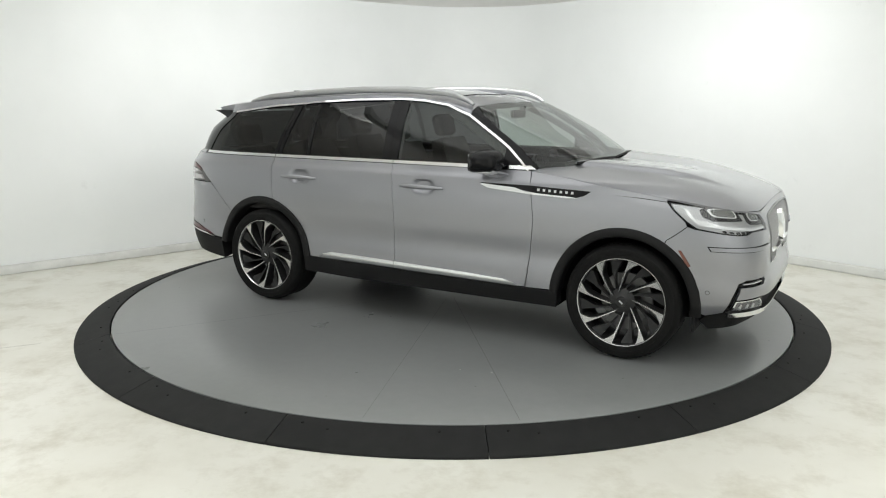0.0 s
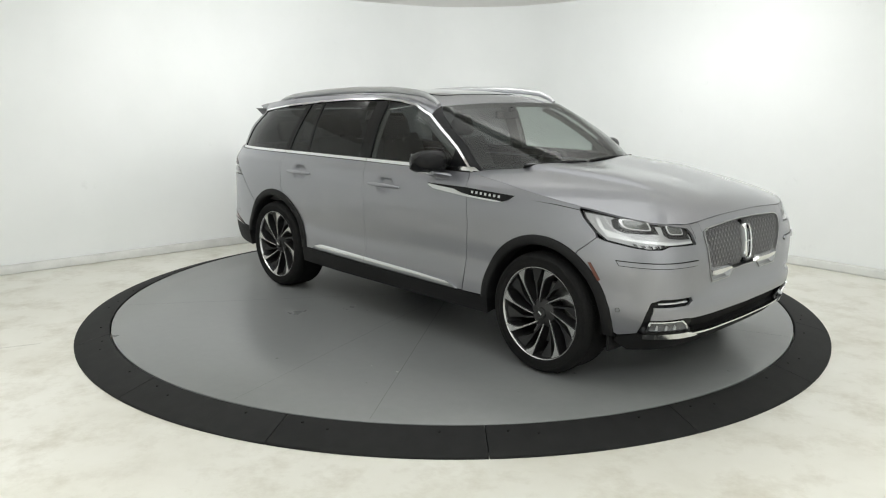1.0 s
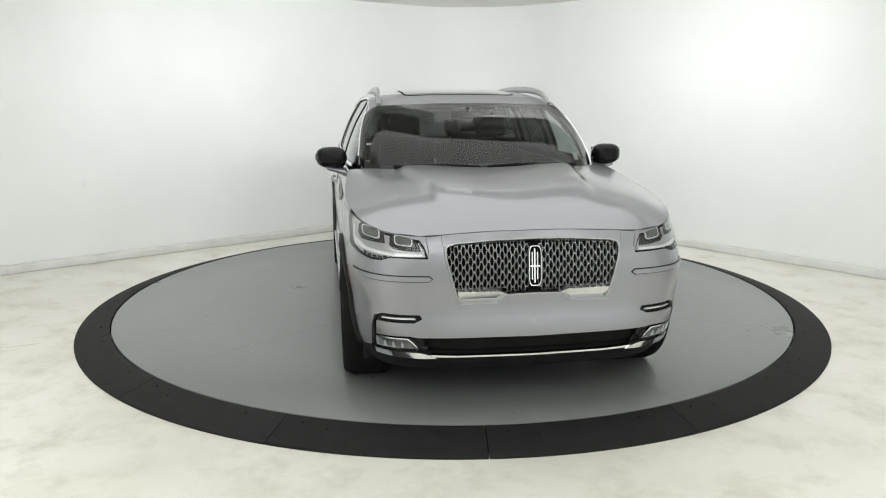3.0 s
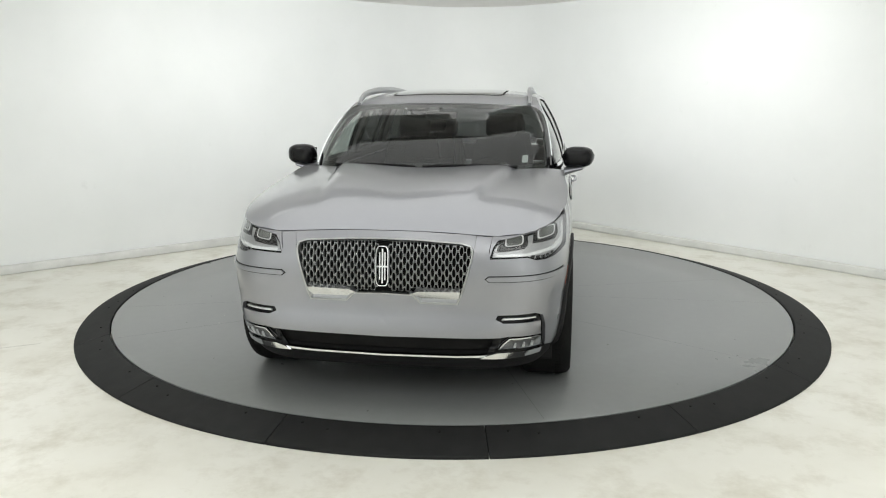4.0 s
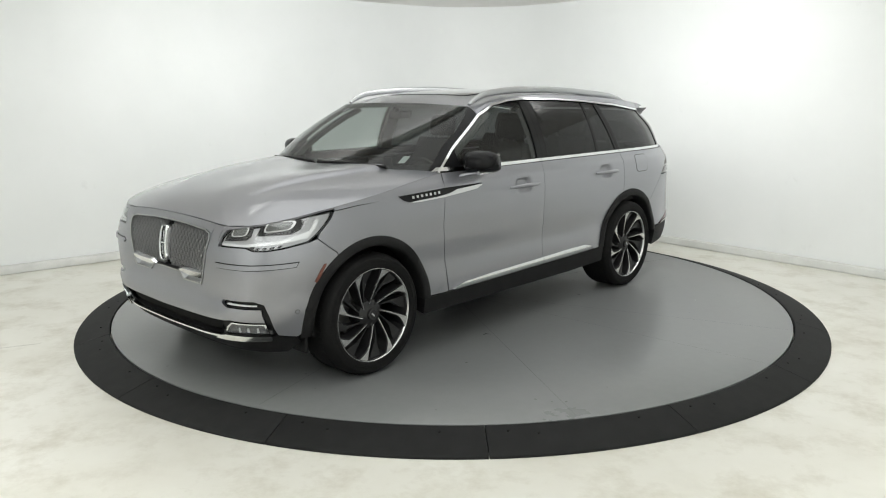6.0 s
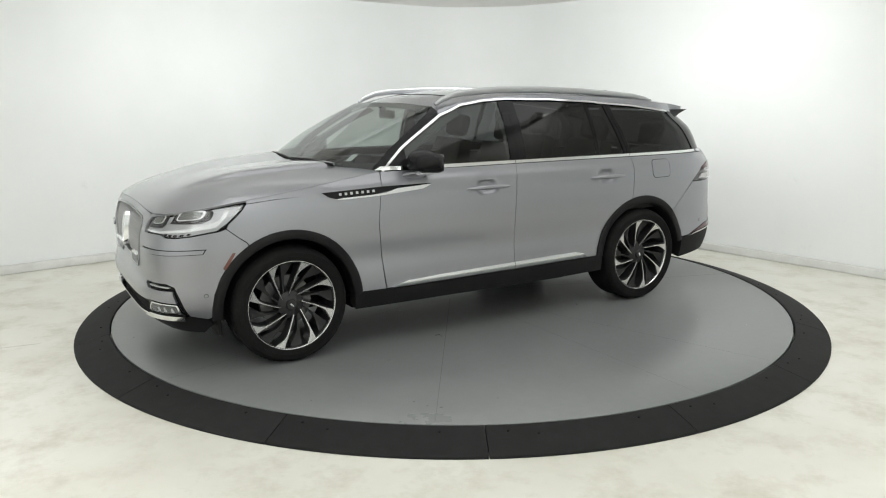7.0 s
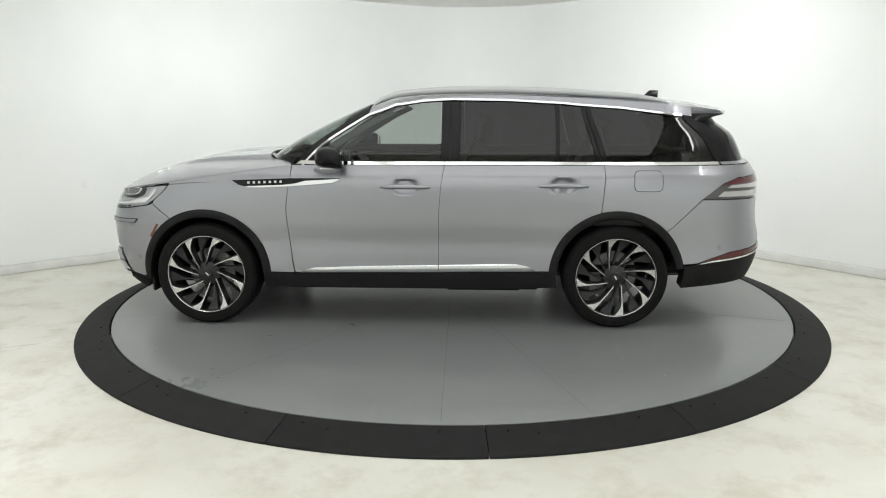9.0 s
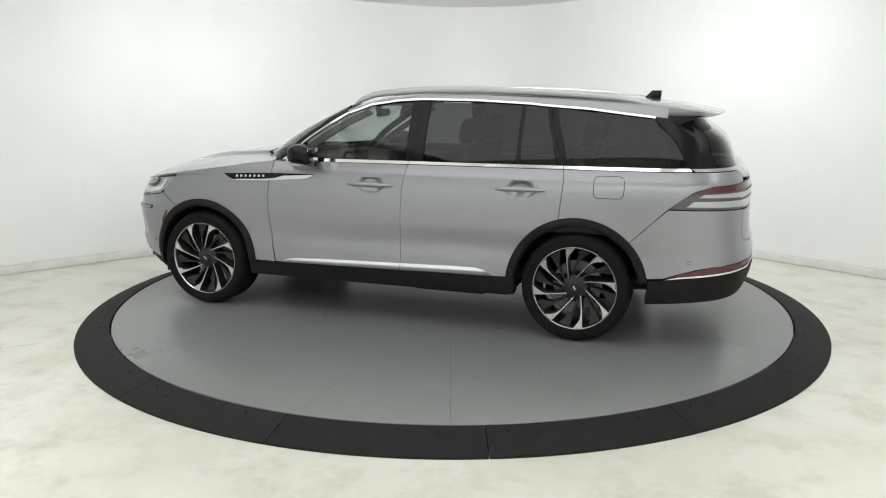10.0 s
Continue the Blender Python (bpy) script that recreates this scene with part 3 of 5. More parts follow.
    whole("rear_apron", low, CLAD, BODY, "black plastic rear apron", mid=3.0, thick=0.10)
    strip = S((-2.10, 0.482), (-2.20, 0.496)) + B((0.656, 0.551), (0.60, 0.585), (0.50, 0.597), (0, 0.600), (0, 0.608), (0.50, 0.606), (0.60, 0.596), (0.662, 0.563)) + S((-2.20, 0.506))
    whole("rear_chrome_strip", strip, CHROME, BODY, "thin chrome strip", mid=3.0, off=0.008, gap=0, cell=(0.05, 0.1))
    refl = S((-2.125, 0.496), (-2.181, 0.519), (-2.339, 0.564)) + B((0.668, 0.599), (0.610, 0.604), (0.615, 0.591), (0.664, 0.566)) + S((-2.2, 0.508))
    panel("rear_reflector", refl, REDLENS, BODY, "dark red reflector", off=0.003)
    # wheel arch cladding
    for c in (FA, RA):
        r = AR if c is FA else AR + 0.002
        lo, hi = ((-6, 178) if c is FA else (5, 171))
        for mirror in (1, -1):
            bm = bmesh.new()
            rows = []
            for i in range(45):
                a = radians(lo + (hi - lo) * i / 44)
                row = []
                for rr, out in ((r + 0.002, -0.012), (r + 0.001, 0.006), (r - 0.004, 0.013), (r - 0.045, 0.017), (r - 0.056, 0.012), (r - 0.060, 0.0), (r - 0.060, -0.10)):
                    x, z = c[0] + rr * math.cos(a), c[1] + rr * math.sin(a)
                    p = BODY.at(BODY.side(x, z), z)
                    row.append((p.x, (p.y + out) * mirror, z))
                rows.append(row)
            vs = grid_faces(bm, rows)
            bmesh.ops.recalc_face_normals(bm, faces=bm.faces)
            part("wheel_arch", bm, CLAD, CAR, "black plastic wheel arch", sharp=50)
            # liner of the wheel well
            bm = bmesh.new()
            rows = []
            for i in range(25):
                a = radians(lo + (hi - lo) * i / 24)
                rows.append([(c[0] + rr * math.cos(a), y * mirror, c[1] + rr * math.sin(a)) for rr, y in ((r - 0.055, 0.955), (r - 0.05, 0.60), (0.02, 0.58))])
            grid_faces(bm, rows)
            bmesh.ops.recalc_face_normals(bm, faces=bm.faces)
            part("wheel_liner", bm, DARK, CAR)
    # bright strip above the sill
    s1 = S((0.800, 0.407), (0.76, 0.428), (0.684, 0.444), (0.40, 0.455), (-0.219, 0.468), (-0.219, 0.418))
    s2 = S((-0.221, 0.418), (-0.221, 0.468), (-0.6, 0.477), (-0.80, 0.478), (-0.88, 0.462), (-0.93, 0.430))
    for st, doors in ((s1, front), (s2, rear)):
        for d, mirror in zip(doors, (False, True)):
            part("sill_strip", patch(st, strip_face, off=0.004, thick=0.03, gap=0.001, cell=(0.08, 0.008), mirror=mirror), STRIPM, d, "polished chrome sill strip")
    # fuel door
    sq = [(x, z) for cx, cz, a0 in ((-1.655, 1.12, 0), (-1.78, 1.12, 90), (-1.78, 1.05, 180), (-1.655, 1.05, 270)) for x, z in arc(cx, cz, 0.035, a0, a0 + 90, 5)]
    bm = patch(S(*sq), BODY.at, off=0.0025, thick=0.0035, gap=0)
    part("fuel_door", bm, PAINT, CAR)
    bm = patch(S(*[(-1.7175 + (x + 1.7175) * 1.045, 1.085 + (z - 1.085) * 1.055) for x, z in sq]), BODY.at, off=0.0008, thick=0.002, gap=0)
    part("fuel_door_gap", bm, DARK, CAR)
    return front, rear


def build_hood():
    f = lambda x, y: Vector((x, y, hood_z(x, y)))
    edge = []
    for x in (0.854, 1.0, 1.15, 1.3, 1.45, 1.6, 1.77, 1.9, 2.0, 2.08, 2.15, 2.2):
        edge.append((x, crest(x)[0]))
    tip = []
    for y in (0.60, 0.5, 0.4, 0.25, 0.1, 0.0):
        z = 0.97
        for _ in range(30):
            x = BODY.at(BODY.face(y, z), z).x
            z = 0.5 * z + 0.5 * hood_z(x, y)
        tip.append((x + 0.002, y))
    half = [(1.175, 0), (1.15, 0.25), (1.08, 0.5), (0.98, 0.7), (0.885, 0.83)] + edge + tip
    outline = half + [(x, -y) for x, y in half[1:-1]][::-1]
    bm = patch(outline, f, scale=1, gap=0.001, cell=(0.05, 0.018), thick=0.012)
    band = [(x, 1.0955 - 0.0355 * (x - 0.862) / 0.74 if x < 1.6 else 1.062 - (x - 1.6) * 0.095) for x in (0.858, 1.0, 1.15, 1.3, 1.45, 1.6, 1.768)]
    top = [(x, crest(x)[1]) for x in (1.77, 1.6, 1.45, 1.3, 1.15, 1.0, 0.854)]
    for mirror in (False, True):
        side = patch(S(*band, *top), BODY.at, gap=0.002, thick=0.012, mirror=mirror, cell=(0.05, 0.02))
        me = bpy.data.meshes.new("band")
        side.to_mesh(me)
        side.free()
        bm.from_mesh(me)
        bpy.data.meshes.remove(me)
    bmesh.ops.recalc_face_normals(bm, faces=bm.faces)
    part("hood", bm, PAINT, CAR, sharp=50)
    # cowl below the windscreen
    cowl = [(1.20, 0), (1.17, 0.25), (1.10, 0.5), (1.0, 0.72), (0.90, 0.85), (0.80, 0.86), (0.92, 0.70), (1.0, 0.5), (1.06, 0.25), (1.08, 0)]
    outline = cowl + [(x, -y) for x, y in cowl[1:-1]][::-1]
    bm = patch(outline, lambda x, y: Vector((x, y, hood_z(x, y) - 0.018)), scale=1, gap=0, thick=0.02)
    part("cowl", bm, CLAD, CAR, "black plastic cowl")
    for y0, y1, x0, x1 in ((0.62, 0.0, 1.01, 1.15), (-0.05, -0.62, 1.145, 1.01)):
        pts = []
        for i in range(9):
            t = i / 8
            y = y0 + (y1 - y0) * t
            z = 1.222 + 0.010 * math.sin(t * 3.1)
            p = CABIN.at(CABIN.face(abs(y), z), z)
            pts.append((p.x + 0.022, y, z + 0.006))
        w = part("wiper", sweep(pts, 0.009), CLAD, CAR, "black windscreen wiper")
        part("wiper_blade", sweep([(p[0] - 0.012, p[1], p[2] - 0.010) for p in pts], 0.006), DARK, w)


def sweep(pts, r, seg=8):
    bm = bmesh.new()
    tube(bm, pts, r, seg)
    return bm


DLO_TOP = [(0.800, 1.180), (0.715, 1.270), (0.645, 1.335), (0.487, 1.440), (0.297, 1.553), (0.105, 1.622), (-0.09, 1.650), (-0.308, 1.662), (-0.724, 1.655), (-1.136, 1.633), (-1.544, 1.600), (-1.98, 1.546), (-2.08, 1.532)]


def dlo(x, drop=0.0):
    return table([p[0] for p in DLO_TOP], [p[1] for p in DLO_TOP])(x) - drop


def roof_edge(x):
    z = 1.66
    for _ in range(40):
        y = CABIN.at(CABIN.side(x, z), z).y
        z = 0.5 * z + 0.5 * roof_z(x, y)
    return y, z


def build_cabin(front, rear):
    lo = 1.216
    ws = CF((0, 1.212), (0.4, 1.206), (0.66, 1.196)) + CS((0.868, 1.188), (0.775, 1.275), (0.70, 1.345), (0.535, 1.452), (0.385, 1.552)) + CF((0.655, 1.612), (0.5, 1.620), (0, 1.626))
    whole("windscreen", ws, CLEAR, CABIN, "clear laminated windscreen", gap=0.002, thick=0.005)
    # black printed border behind the glass
    border = CF((0, 1.212), (0.4, 1.206), (0.66, 1.196)) + CS((0.868, 1.188), (0.775, 1.275), (0.70, 1.345), (0.535, 1.452), (0.385, 1.552)) + CF((0.655, 1.612), (0.5, 1.620), (0, 1.626)) \
        + CF((0, 1.600), (0.10, 1.600), (0.14, 1.598), (0.5, 1.592), (0.60, 1.580)) + CS((0.47, 1.455), (0.64, 1.335), (0.79, 1.245)) + CF((0.66, 1.238), (0.4, 1.246), (0, 1.250))
    whole("windscreen_border", border, BLACKGLOSS, CABIN, "black printed glass border", gap=0, off=-0.007, thick=0.002, step=0.02, cell=(0.08, 0.08))
    # pillars and side glass
    ap = CS((0.866, 1.186), (0.773, 1.275), (0.698, 1.345), (0.533, 1.452), (0.383, 1.552)) + CF((0.658, 1.612)) + CS((0.302, 1.590), (0.300, 1.550), (0.487, 1.438), (0.645, 1.333), (0.715, 1.268), (0.800, 1.178))
    panel("a_pillar", ap, BLACKGLOSS, CABIN, "gloss black front pillar", gap=0.001)
    xs = [0.297, 0.20, 0.10, -0.09, -0.308, -0.5, -0.724, -0.93, -1.136, -1.35, -1.544, -1.76, -1.98, -2.058]

    def band_top(x0, x1, drop):
        pts = [(x, dlo(x, drop)) for x in sorted({x0, x1, *[p[0] for p in DLO_TOP if x1 < p[0] < x0], *[x for x in xs if x1 < x < x0]}, reverse=True)]
        return pts

    fg = CS((0.752, lo), *band_top(0.70, -0.232, 0.022), (-0.232, lo))
    for d, mirror in zip(front, (False, True)):
        part("door_glass", patch(fg, CABIN.at, gap=0.001, thick=0.004, off=-0.006, mirror=mirror), TINT, d, "lightly tinted door glass")
    sail = CS((0.752, lo), (0.70, dlo(0.70, 0.022)), (0.62, dlo(0.62, 0.022)), (0.60, lo))
    panel("mirror_sail", sail, BLACKGLOSS, CABIN, "black mirror corner trim", gap=0.0, off=-0.003)
    bp = CS((-0.234, lo), *band_top(-0.236, -0.302, 0.021), (-0.300, lo))
    panel("b_pillar", bp, BLACKGLOSS, CABIN, "gloss black pillar trim", gap=0.0015)
    bp = CS((-0.300, lo), *band_top(-0.302, -0.372, 0.021), (-0.372, lo))
    panel("b_pillar", bp, BLACKGLOSS, CABIN, "gloss black pillar trim", gap=0.0015)
    rg = CS((-0.374, lo), *band_top(-0.374, -1.245, 0.022), (-1.355, lo))
    for d, mirror in zip(rear, (False, True)):
        part("door_glass", patch(rg, CABIN.at, gap=0.001, thick=0.004, off=-0.006, mirror=mirror), PRIVACY, d, "dark privacy glass")
        part("glass_divider", patch(CS((-1.062, lo), *band_top(-1.062, -1.092, 0.022), (-1.092, lo)), CABIN.at, gap=0, thick=0.01, off=-0.003, mirror=mirror), BLACKGLOSS, d)
    cp = CS((-1.357, lo), (-1.247, dlo(-1.247, 0.021)), (-1.278, dlo(-1.278, 0.021)), (-1.390, lo))
    panel("c_pillar", cp, BLACKGLOSS, CABIN, "gloss black pillar trim", gap=0.0015)
    cp = CS((-1.392, lo), (-1.280, dlo(-1.28, 0.021)), (-1.316, dlo(-1.316, 0.021)), (-1.428, lo))
    panel("c_pillar", cp, BLACKGLOSS, CABIN, "gloss black pillar trim", gap=0.0015)
    qg = CS((-1.430, lo), *band_top(-1.318, -1.98, 0.022), (-2.09, 1.42), (-2.222, lo))
    panel("quarter_glass", qg, PRIVACY, CABIN, "dark privacy glass", gap=0.001, thick=0.004, off=-0.006)
    dp = CS((-2.222, lo - 0.02), (-2.09, 1.42), (-1.98, dlo(-1.98, 0.0)), (-2.03, 1.535)) + CB((0.600, 1.525), (0.64, 1.45), (0.713, 1.34), (0.728, 1.205))
    panel("d_pillar", dp, BLACKGLOSS, CABIN, "gloss black rear pillar", gap=0.0015)
    rw = CB((0.726, 1.205), (0.711, 1.34), (0.638, 1.45), (0.598, 1.525), (0, 1.530), (0, 1.205))
    whole("rear_window", rw, PRIVACY, CABIN, "dark privacy rear window", mid=3.0, thick=0.004)
    # chrome frame of the side glass
    line = [(x, dlo(x)) for x, z in DLO_TOP[:-1]]
    low = []
    for i, (x, z) in enumerate(line):
        a, b = line[max(i - 1, 0)], line[min(i + 1, len(line) - 1)]
        d = Vector((b[0] - a[0], b[1] - a[1])).normalized()
        low.append((x + d.y * -0.014, z + d.x * 0.014))
    chrome = CS(*line, *reversed(low))
    panel("window_chrome", chrome, CHROME, CABIN, "polished chrome window surround", gap=0, off=0.006, thick=0.02, cell=(0.08, 0.1))
    for a, b in ((0.84, -0.261), (-0.265, -1.402), (-1.406, -2.235)):
        q = CS((a, 1.190 if a > 0.5 else 1.194), (b, 1.194), (b + (0.012 if b < -2 else 0), 1.215), (a - (0.04 if a > 0.5 else 0), 1.215))
        panel("belt_chrome", q, CHROME, CABIN, "polished chrome belt moulding", gap=0, off=0.007, thick=0.02, cell=(0.08, 0.1))
    # roof sides and roof
    up = [(x, roof_edge(x)[1]) for x in (-2.058, -1.98, -1.76, -1.544, -1.35, -1.136, -0.93, -0.724, -0.5, -0.308, -0.09, 0.10, 0.20, 0.297)]
    rs = CS(*[(x, dlo(x)) for x in xs], *up)
    f = lambda x, y: Vector((x, y, roof_z(x, y)))
    xr = [0.297, 0.2, 0.10, -0.09, -0.308, -0.5, -0.724, -0.93, -1.136, -1.35, -1.544, -1.76, -1.98, -2.06]
    half = [(0.31, 0)] + [(0.305, 0.4)] + [(x, roof_edge(x)[0]) for x in xr] + [(-2.06, 0)]
    outline = half + [(x, -y) for x, y in half[1:-1]][::-1]
    bm = patch(outline, f, scale=1, gap=0, cell=(0.08, 0.06), thick=0.012)
    for mirror in (False, True):
        side = patch(rs, CABIN.at, gap=0, thick=0.012, mirror=mirror)
        me = bpy.data.meshes.new("band")
        side.to_mesh(me)
        side.free()
        bm.from_mesh(me)
        bpy.data.meshes.remove(me)
    bmesh.ops.recalc_face_normals(bm, faces=bm.faces)
    roof = part("roof", bm, PAINT, CAR, sharp=50)
    # glass sunroof, with a dark joint round it
    for name, m, x0, x1, w, off in (("sunroof_seal", DARK, 0.06, -0.66, 0.445, 0.001), ("sunroof", SUNGLASS, 0.05, -0.65, 0.43, 0.004)):
        q = [(x, y) for cx, cy, a0 in ((x0 - 0.08, w - 0.08, 0), (x1 + 0.08, w - 0.08, 90), (x1 + 0.08, -w + 0.08, 180), (x0 - 0.08, -w + 0.08, 270)) for x, y in arc(cx, cy, 0.08, a0, a0 + 90, 6)]
        part(name, patch(q, f, scale=1, gap=0, off=off, thick=0.004), m, CAR, "dark tinted glass sunroof" if name == "sunroof" else "")
    # headliner
    bm = patch([(0.27, -0.62), (0.27, 0.62), (-2.0, 0.62), (-2.0, -0.62)], lambda x, y: Vector((x, y, roof_z(x, y) - 0.035)), scale=1, gap=0, cell=(0.2, 0.2), thick=0.004)
    part("headliner", bm, HEADLINER, CAR, "pale fabric headliner")
    # roof rails
    for s in (1, -1):
        pts = [(0.27, 0.655, 1.617), (0.22, 0.655, 1.648), (0.118, 0.650, 1.686), (0.0, 0.64, 1.702), (-0.15, 0.632, 1.713), (-0.306, 0.628, 1.721), (-0.725, 0.622, 1.722), (-1.143, 0.62, 1.706), (-1.45, 0.618, 1.686), (-1.68, 0.618, 1.668), (-1.82, 0.620, 1.645), (-1.90, 0.622, 1.625)]
        part("roof_rail", sweep([(x, y * s, z + 0.002) for x, y, z in pts], lambda t: (0.016, 0.012 + 0.014 * math.sin(math.pi * t) ** 0.5), 12), RAILM, CAR, "brushed silver roof rail")
    # antenna fin
    bm = bmesh.new()
    rows = []
    for t in range(7):
        k = t / 6
        x0, x1, w, z = -1.815 - 0.075 * k, -1.955 - 0.005 * k, 0.030 * (1 - k) ** 0.6 + 0.004, 1.646 + 0.072 * k
        rows.append([(x0, 0, z), (x0 - (x0 - x1) * 0.4, w, z), (x1, w * 0.5, z), (x1, -w * 0.5, z), (x0 - (x0 - x1) * 0.4, -w, z)])
    vs = grid_faces(bm, rows, closed=True)
    cap(bm, vs[-1])
    bmesh.ops.recalc_face_normals(bm, faces=bm.faces)
    part("antenna_fin", bm, BLACKGLOSS, CAR, "black shark-fin antenna")
    # spoiler
    bm = bmesh.new()
    rows = []
    wide = roof_edge(-2.058)[0] + 0.002
    for i in range(29):
        k = -1 + 2 * i / 28
        row = []
        tip = -2.412 + 0.10 * abs(k) ** 3
        for x, w, zz in ((-2.058, wide, None), (-2.12, wide - 0.008, None), (-2.20, wide - 0.022, None), (-2.28, wide - 0.040, None), (tip + 0.012, wide - 0.075, 1.577), (tip - 0.006, wide - 0.080, 1.569), (tip + 0.002, wide - 0.080, 1.556),
                         (tip + 0.05, wide - 0.058, 1.548), (-2.20, wide - 0.026, 1.550), (-2.10, wide - 0.010, 1.548), (-2.06, wide, 1.552)):
            y = k * w
            z = roof_z(x, y) + 0.004 * (x < -2.1) if zz is None else zz - 0.016 * abs(k) ** 3
            row.append((x, y, z))
        rows.append(row)
    vs = grid_faces(bm, rows)
    cap(bm, vs[0])
    cap(bm, vs[-1])
    bmesh.ops.recalc_face_normals(bm, faces=bm.faces)
    sp = part("spoiler", bm, PAINT, CAR, sharp=40)
    for s in (1, -1):
        bm = bmesh.new()
        rows = []
        for i in range(9):
            k = i / 8
            z = 1.553 - 0.055 * k
            a, e, d = CABIN.at(2.42, z), CABIN.at(2.52, z), CABIN.at(2.60, z)
            xt = -2.30 * (1 - k) + (e.x + 0.035) * k
            yt = a.y - 0.05
            rows.append([(a.x, s * (a.y - 0.022), z), ((a.x + xt) / 2, s * (a.y - 0.028), z), (xt, s * yt, z), (xt, s * (yt - 0.022), z), (d.x + 0.01, s * d.y, z)])
        vs = grid_faces(bm, rows, closed=True)
        cap(bm, vs[0])
        cap(bm, vs[-1])
        bmesh.ops.recalc_face_normals(bm, faces=bm.faces)
        part("spoiler_fin", bm, BLACKGLOSS, sp, "gloss black side fin")


def build_mirrors(front):
    for s, door in zip((1, -1), front):
        bm = bmesh.new()
        rows = []
        for i in range(13):
            k = i / 12
            y = 0.912 + 0.225 * k
            e = (1.012 - abs(2 * k - 1) ** 3.0) ** 0.42
            hx, hz = 0.108 * e, (0.082 - 0.012 * k) * e
            cx, cz = 0.572 - 0.040 * k, 1.248 + 0.006 * k
            row = []
            for j in range(24):
                a = 2 * math.pi * j / 24
                c, d = math.cos(a), math.sin(a)
                n = 2.3 if d > 0 else 4.2
                r = (abs(c) ** n + abs(d) ** n) ** (-1 / n)
                xx = hx * r * c
                if c < -0.3:
                    xx = max(xx, -hx * 0.86)
                row.append((cx + xx, y * s, cz + hz * r * d + 0.012 * c))
            rows.append(row)
        vs = grid_faces(bm, rows, closed=True)
        cap(bm, vs[0])
        cap(bm, vs[-1])
        bmesh.ops.recalc_face_normals(bm, faces=bm.faces)
        m = part("side_mirror", bm, BLACKGLOSS, door, "gloss black door mirror", sharp=70)
        bm = bmesh.new()
        rows = []
        for i in range(9):
            k = i / 8
            y = 0.915 + 0.14 * k + 0.0
            hx, hz = 0.105 - 0.03 * k, 0.030 - 0.012 * k
            cx, cz = 0.595 - 0.02 * k, 1.145 + 0.038 * k ** 0.7
            rows.append([(cx + hx * math.cos(2 * math.pi * j / 16), y * s, cz + hz * math.sin(2 * math.pi * j / 16)) for j in range(16)])
        vs = grid_faces(bm, rows, closed=True)
        cap(bm, vs[-1])
        bmesh.ops.recalc_face_normals(bm, faces=bm.faces)
        part("mirror_foot", bm, PAINT, door)
        bm = bmesh.new()
        box(bm, 0.556, 1.01 * s, 1.180, 0.12, 0.12, 0.010, 0.004)
        part("mirror_trim", bm, SATIN, door, "silver strip under the mirror")
        bm = bmesh.new()
        box(bm, 0.462, 1.02 * s, 1.250, 0.004, 0.150, 0.100, 0.0015)
        part("mirror_glass", bm, MIRROR, door, "mirror glass")


def build_handles(front, rear):
    for doors, x0, x1, z in ((front, 0.198, -0.160, 1.040), (rear, -0.942, -1.292, 1.050)):
        cx = (x0 + x1) / 2
        for s, d in zip((1, -1), doors):
            y = BODY.wide(z)
            pts = [(x0 + (x1 - x0) * i / 14, (y + 0.012 + 0.030 * math.sin(math.pi * i / 14) ** 0.5) * s, z + 0.004 * math.sin(math.pi * i / 14)) for i in range(15)]
            part("door_handle", sweep(pts, lambda t: (0.011 * math.sin(math.pi * min(max(t, 0.04), 0.96)) ** 0.35, 0.0155 * math.sin(math.pi * min(max(t, 0.04), 0.96)) ** 0.35), 12), PAINT, d, "silver painted pull handle")


FRONT, REAR = build_panels()
build_hood()
SUNGLASS = simple("sunroof_glass", (0.010, 0.011, 0.012), 0.04, coat=0.8)
MIRROR = simple("mirror_glass", (0.9, 0.9, 0.9), 0.02, 1.0)
build_cabin(FRONT, REAR)
build_mirrors(FRONT)
build_handles(FRONT, REAR)


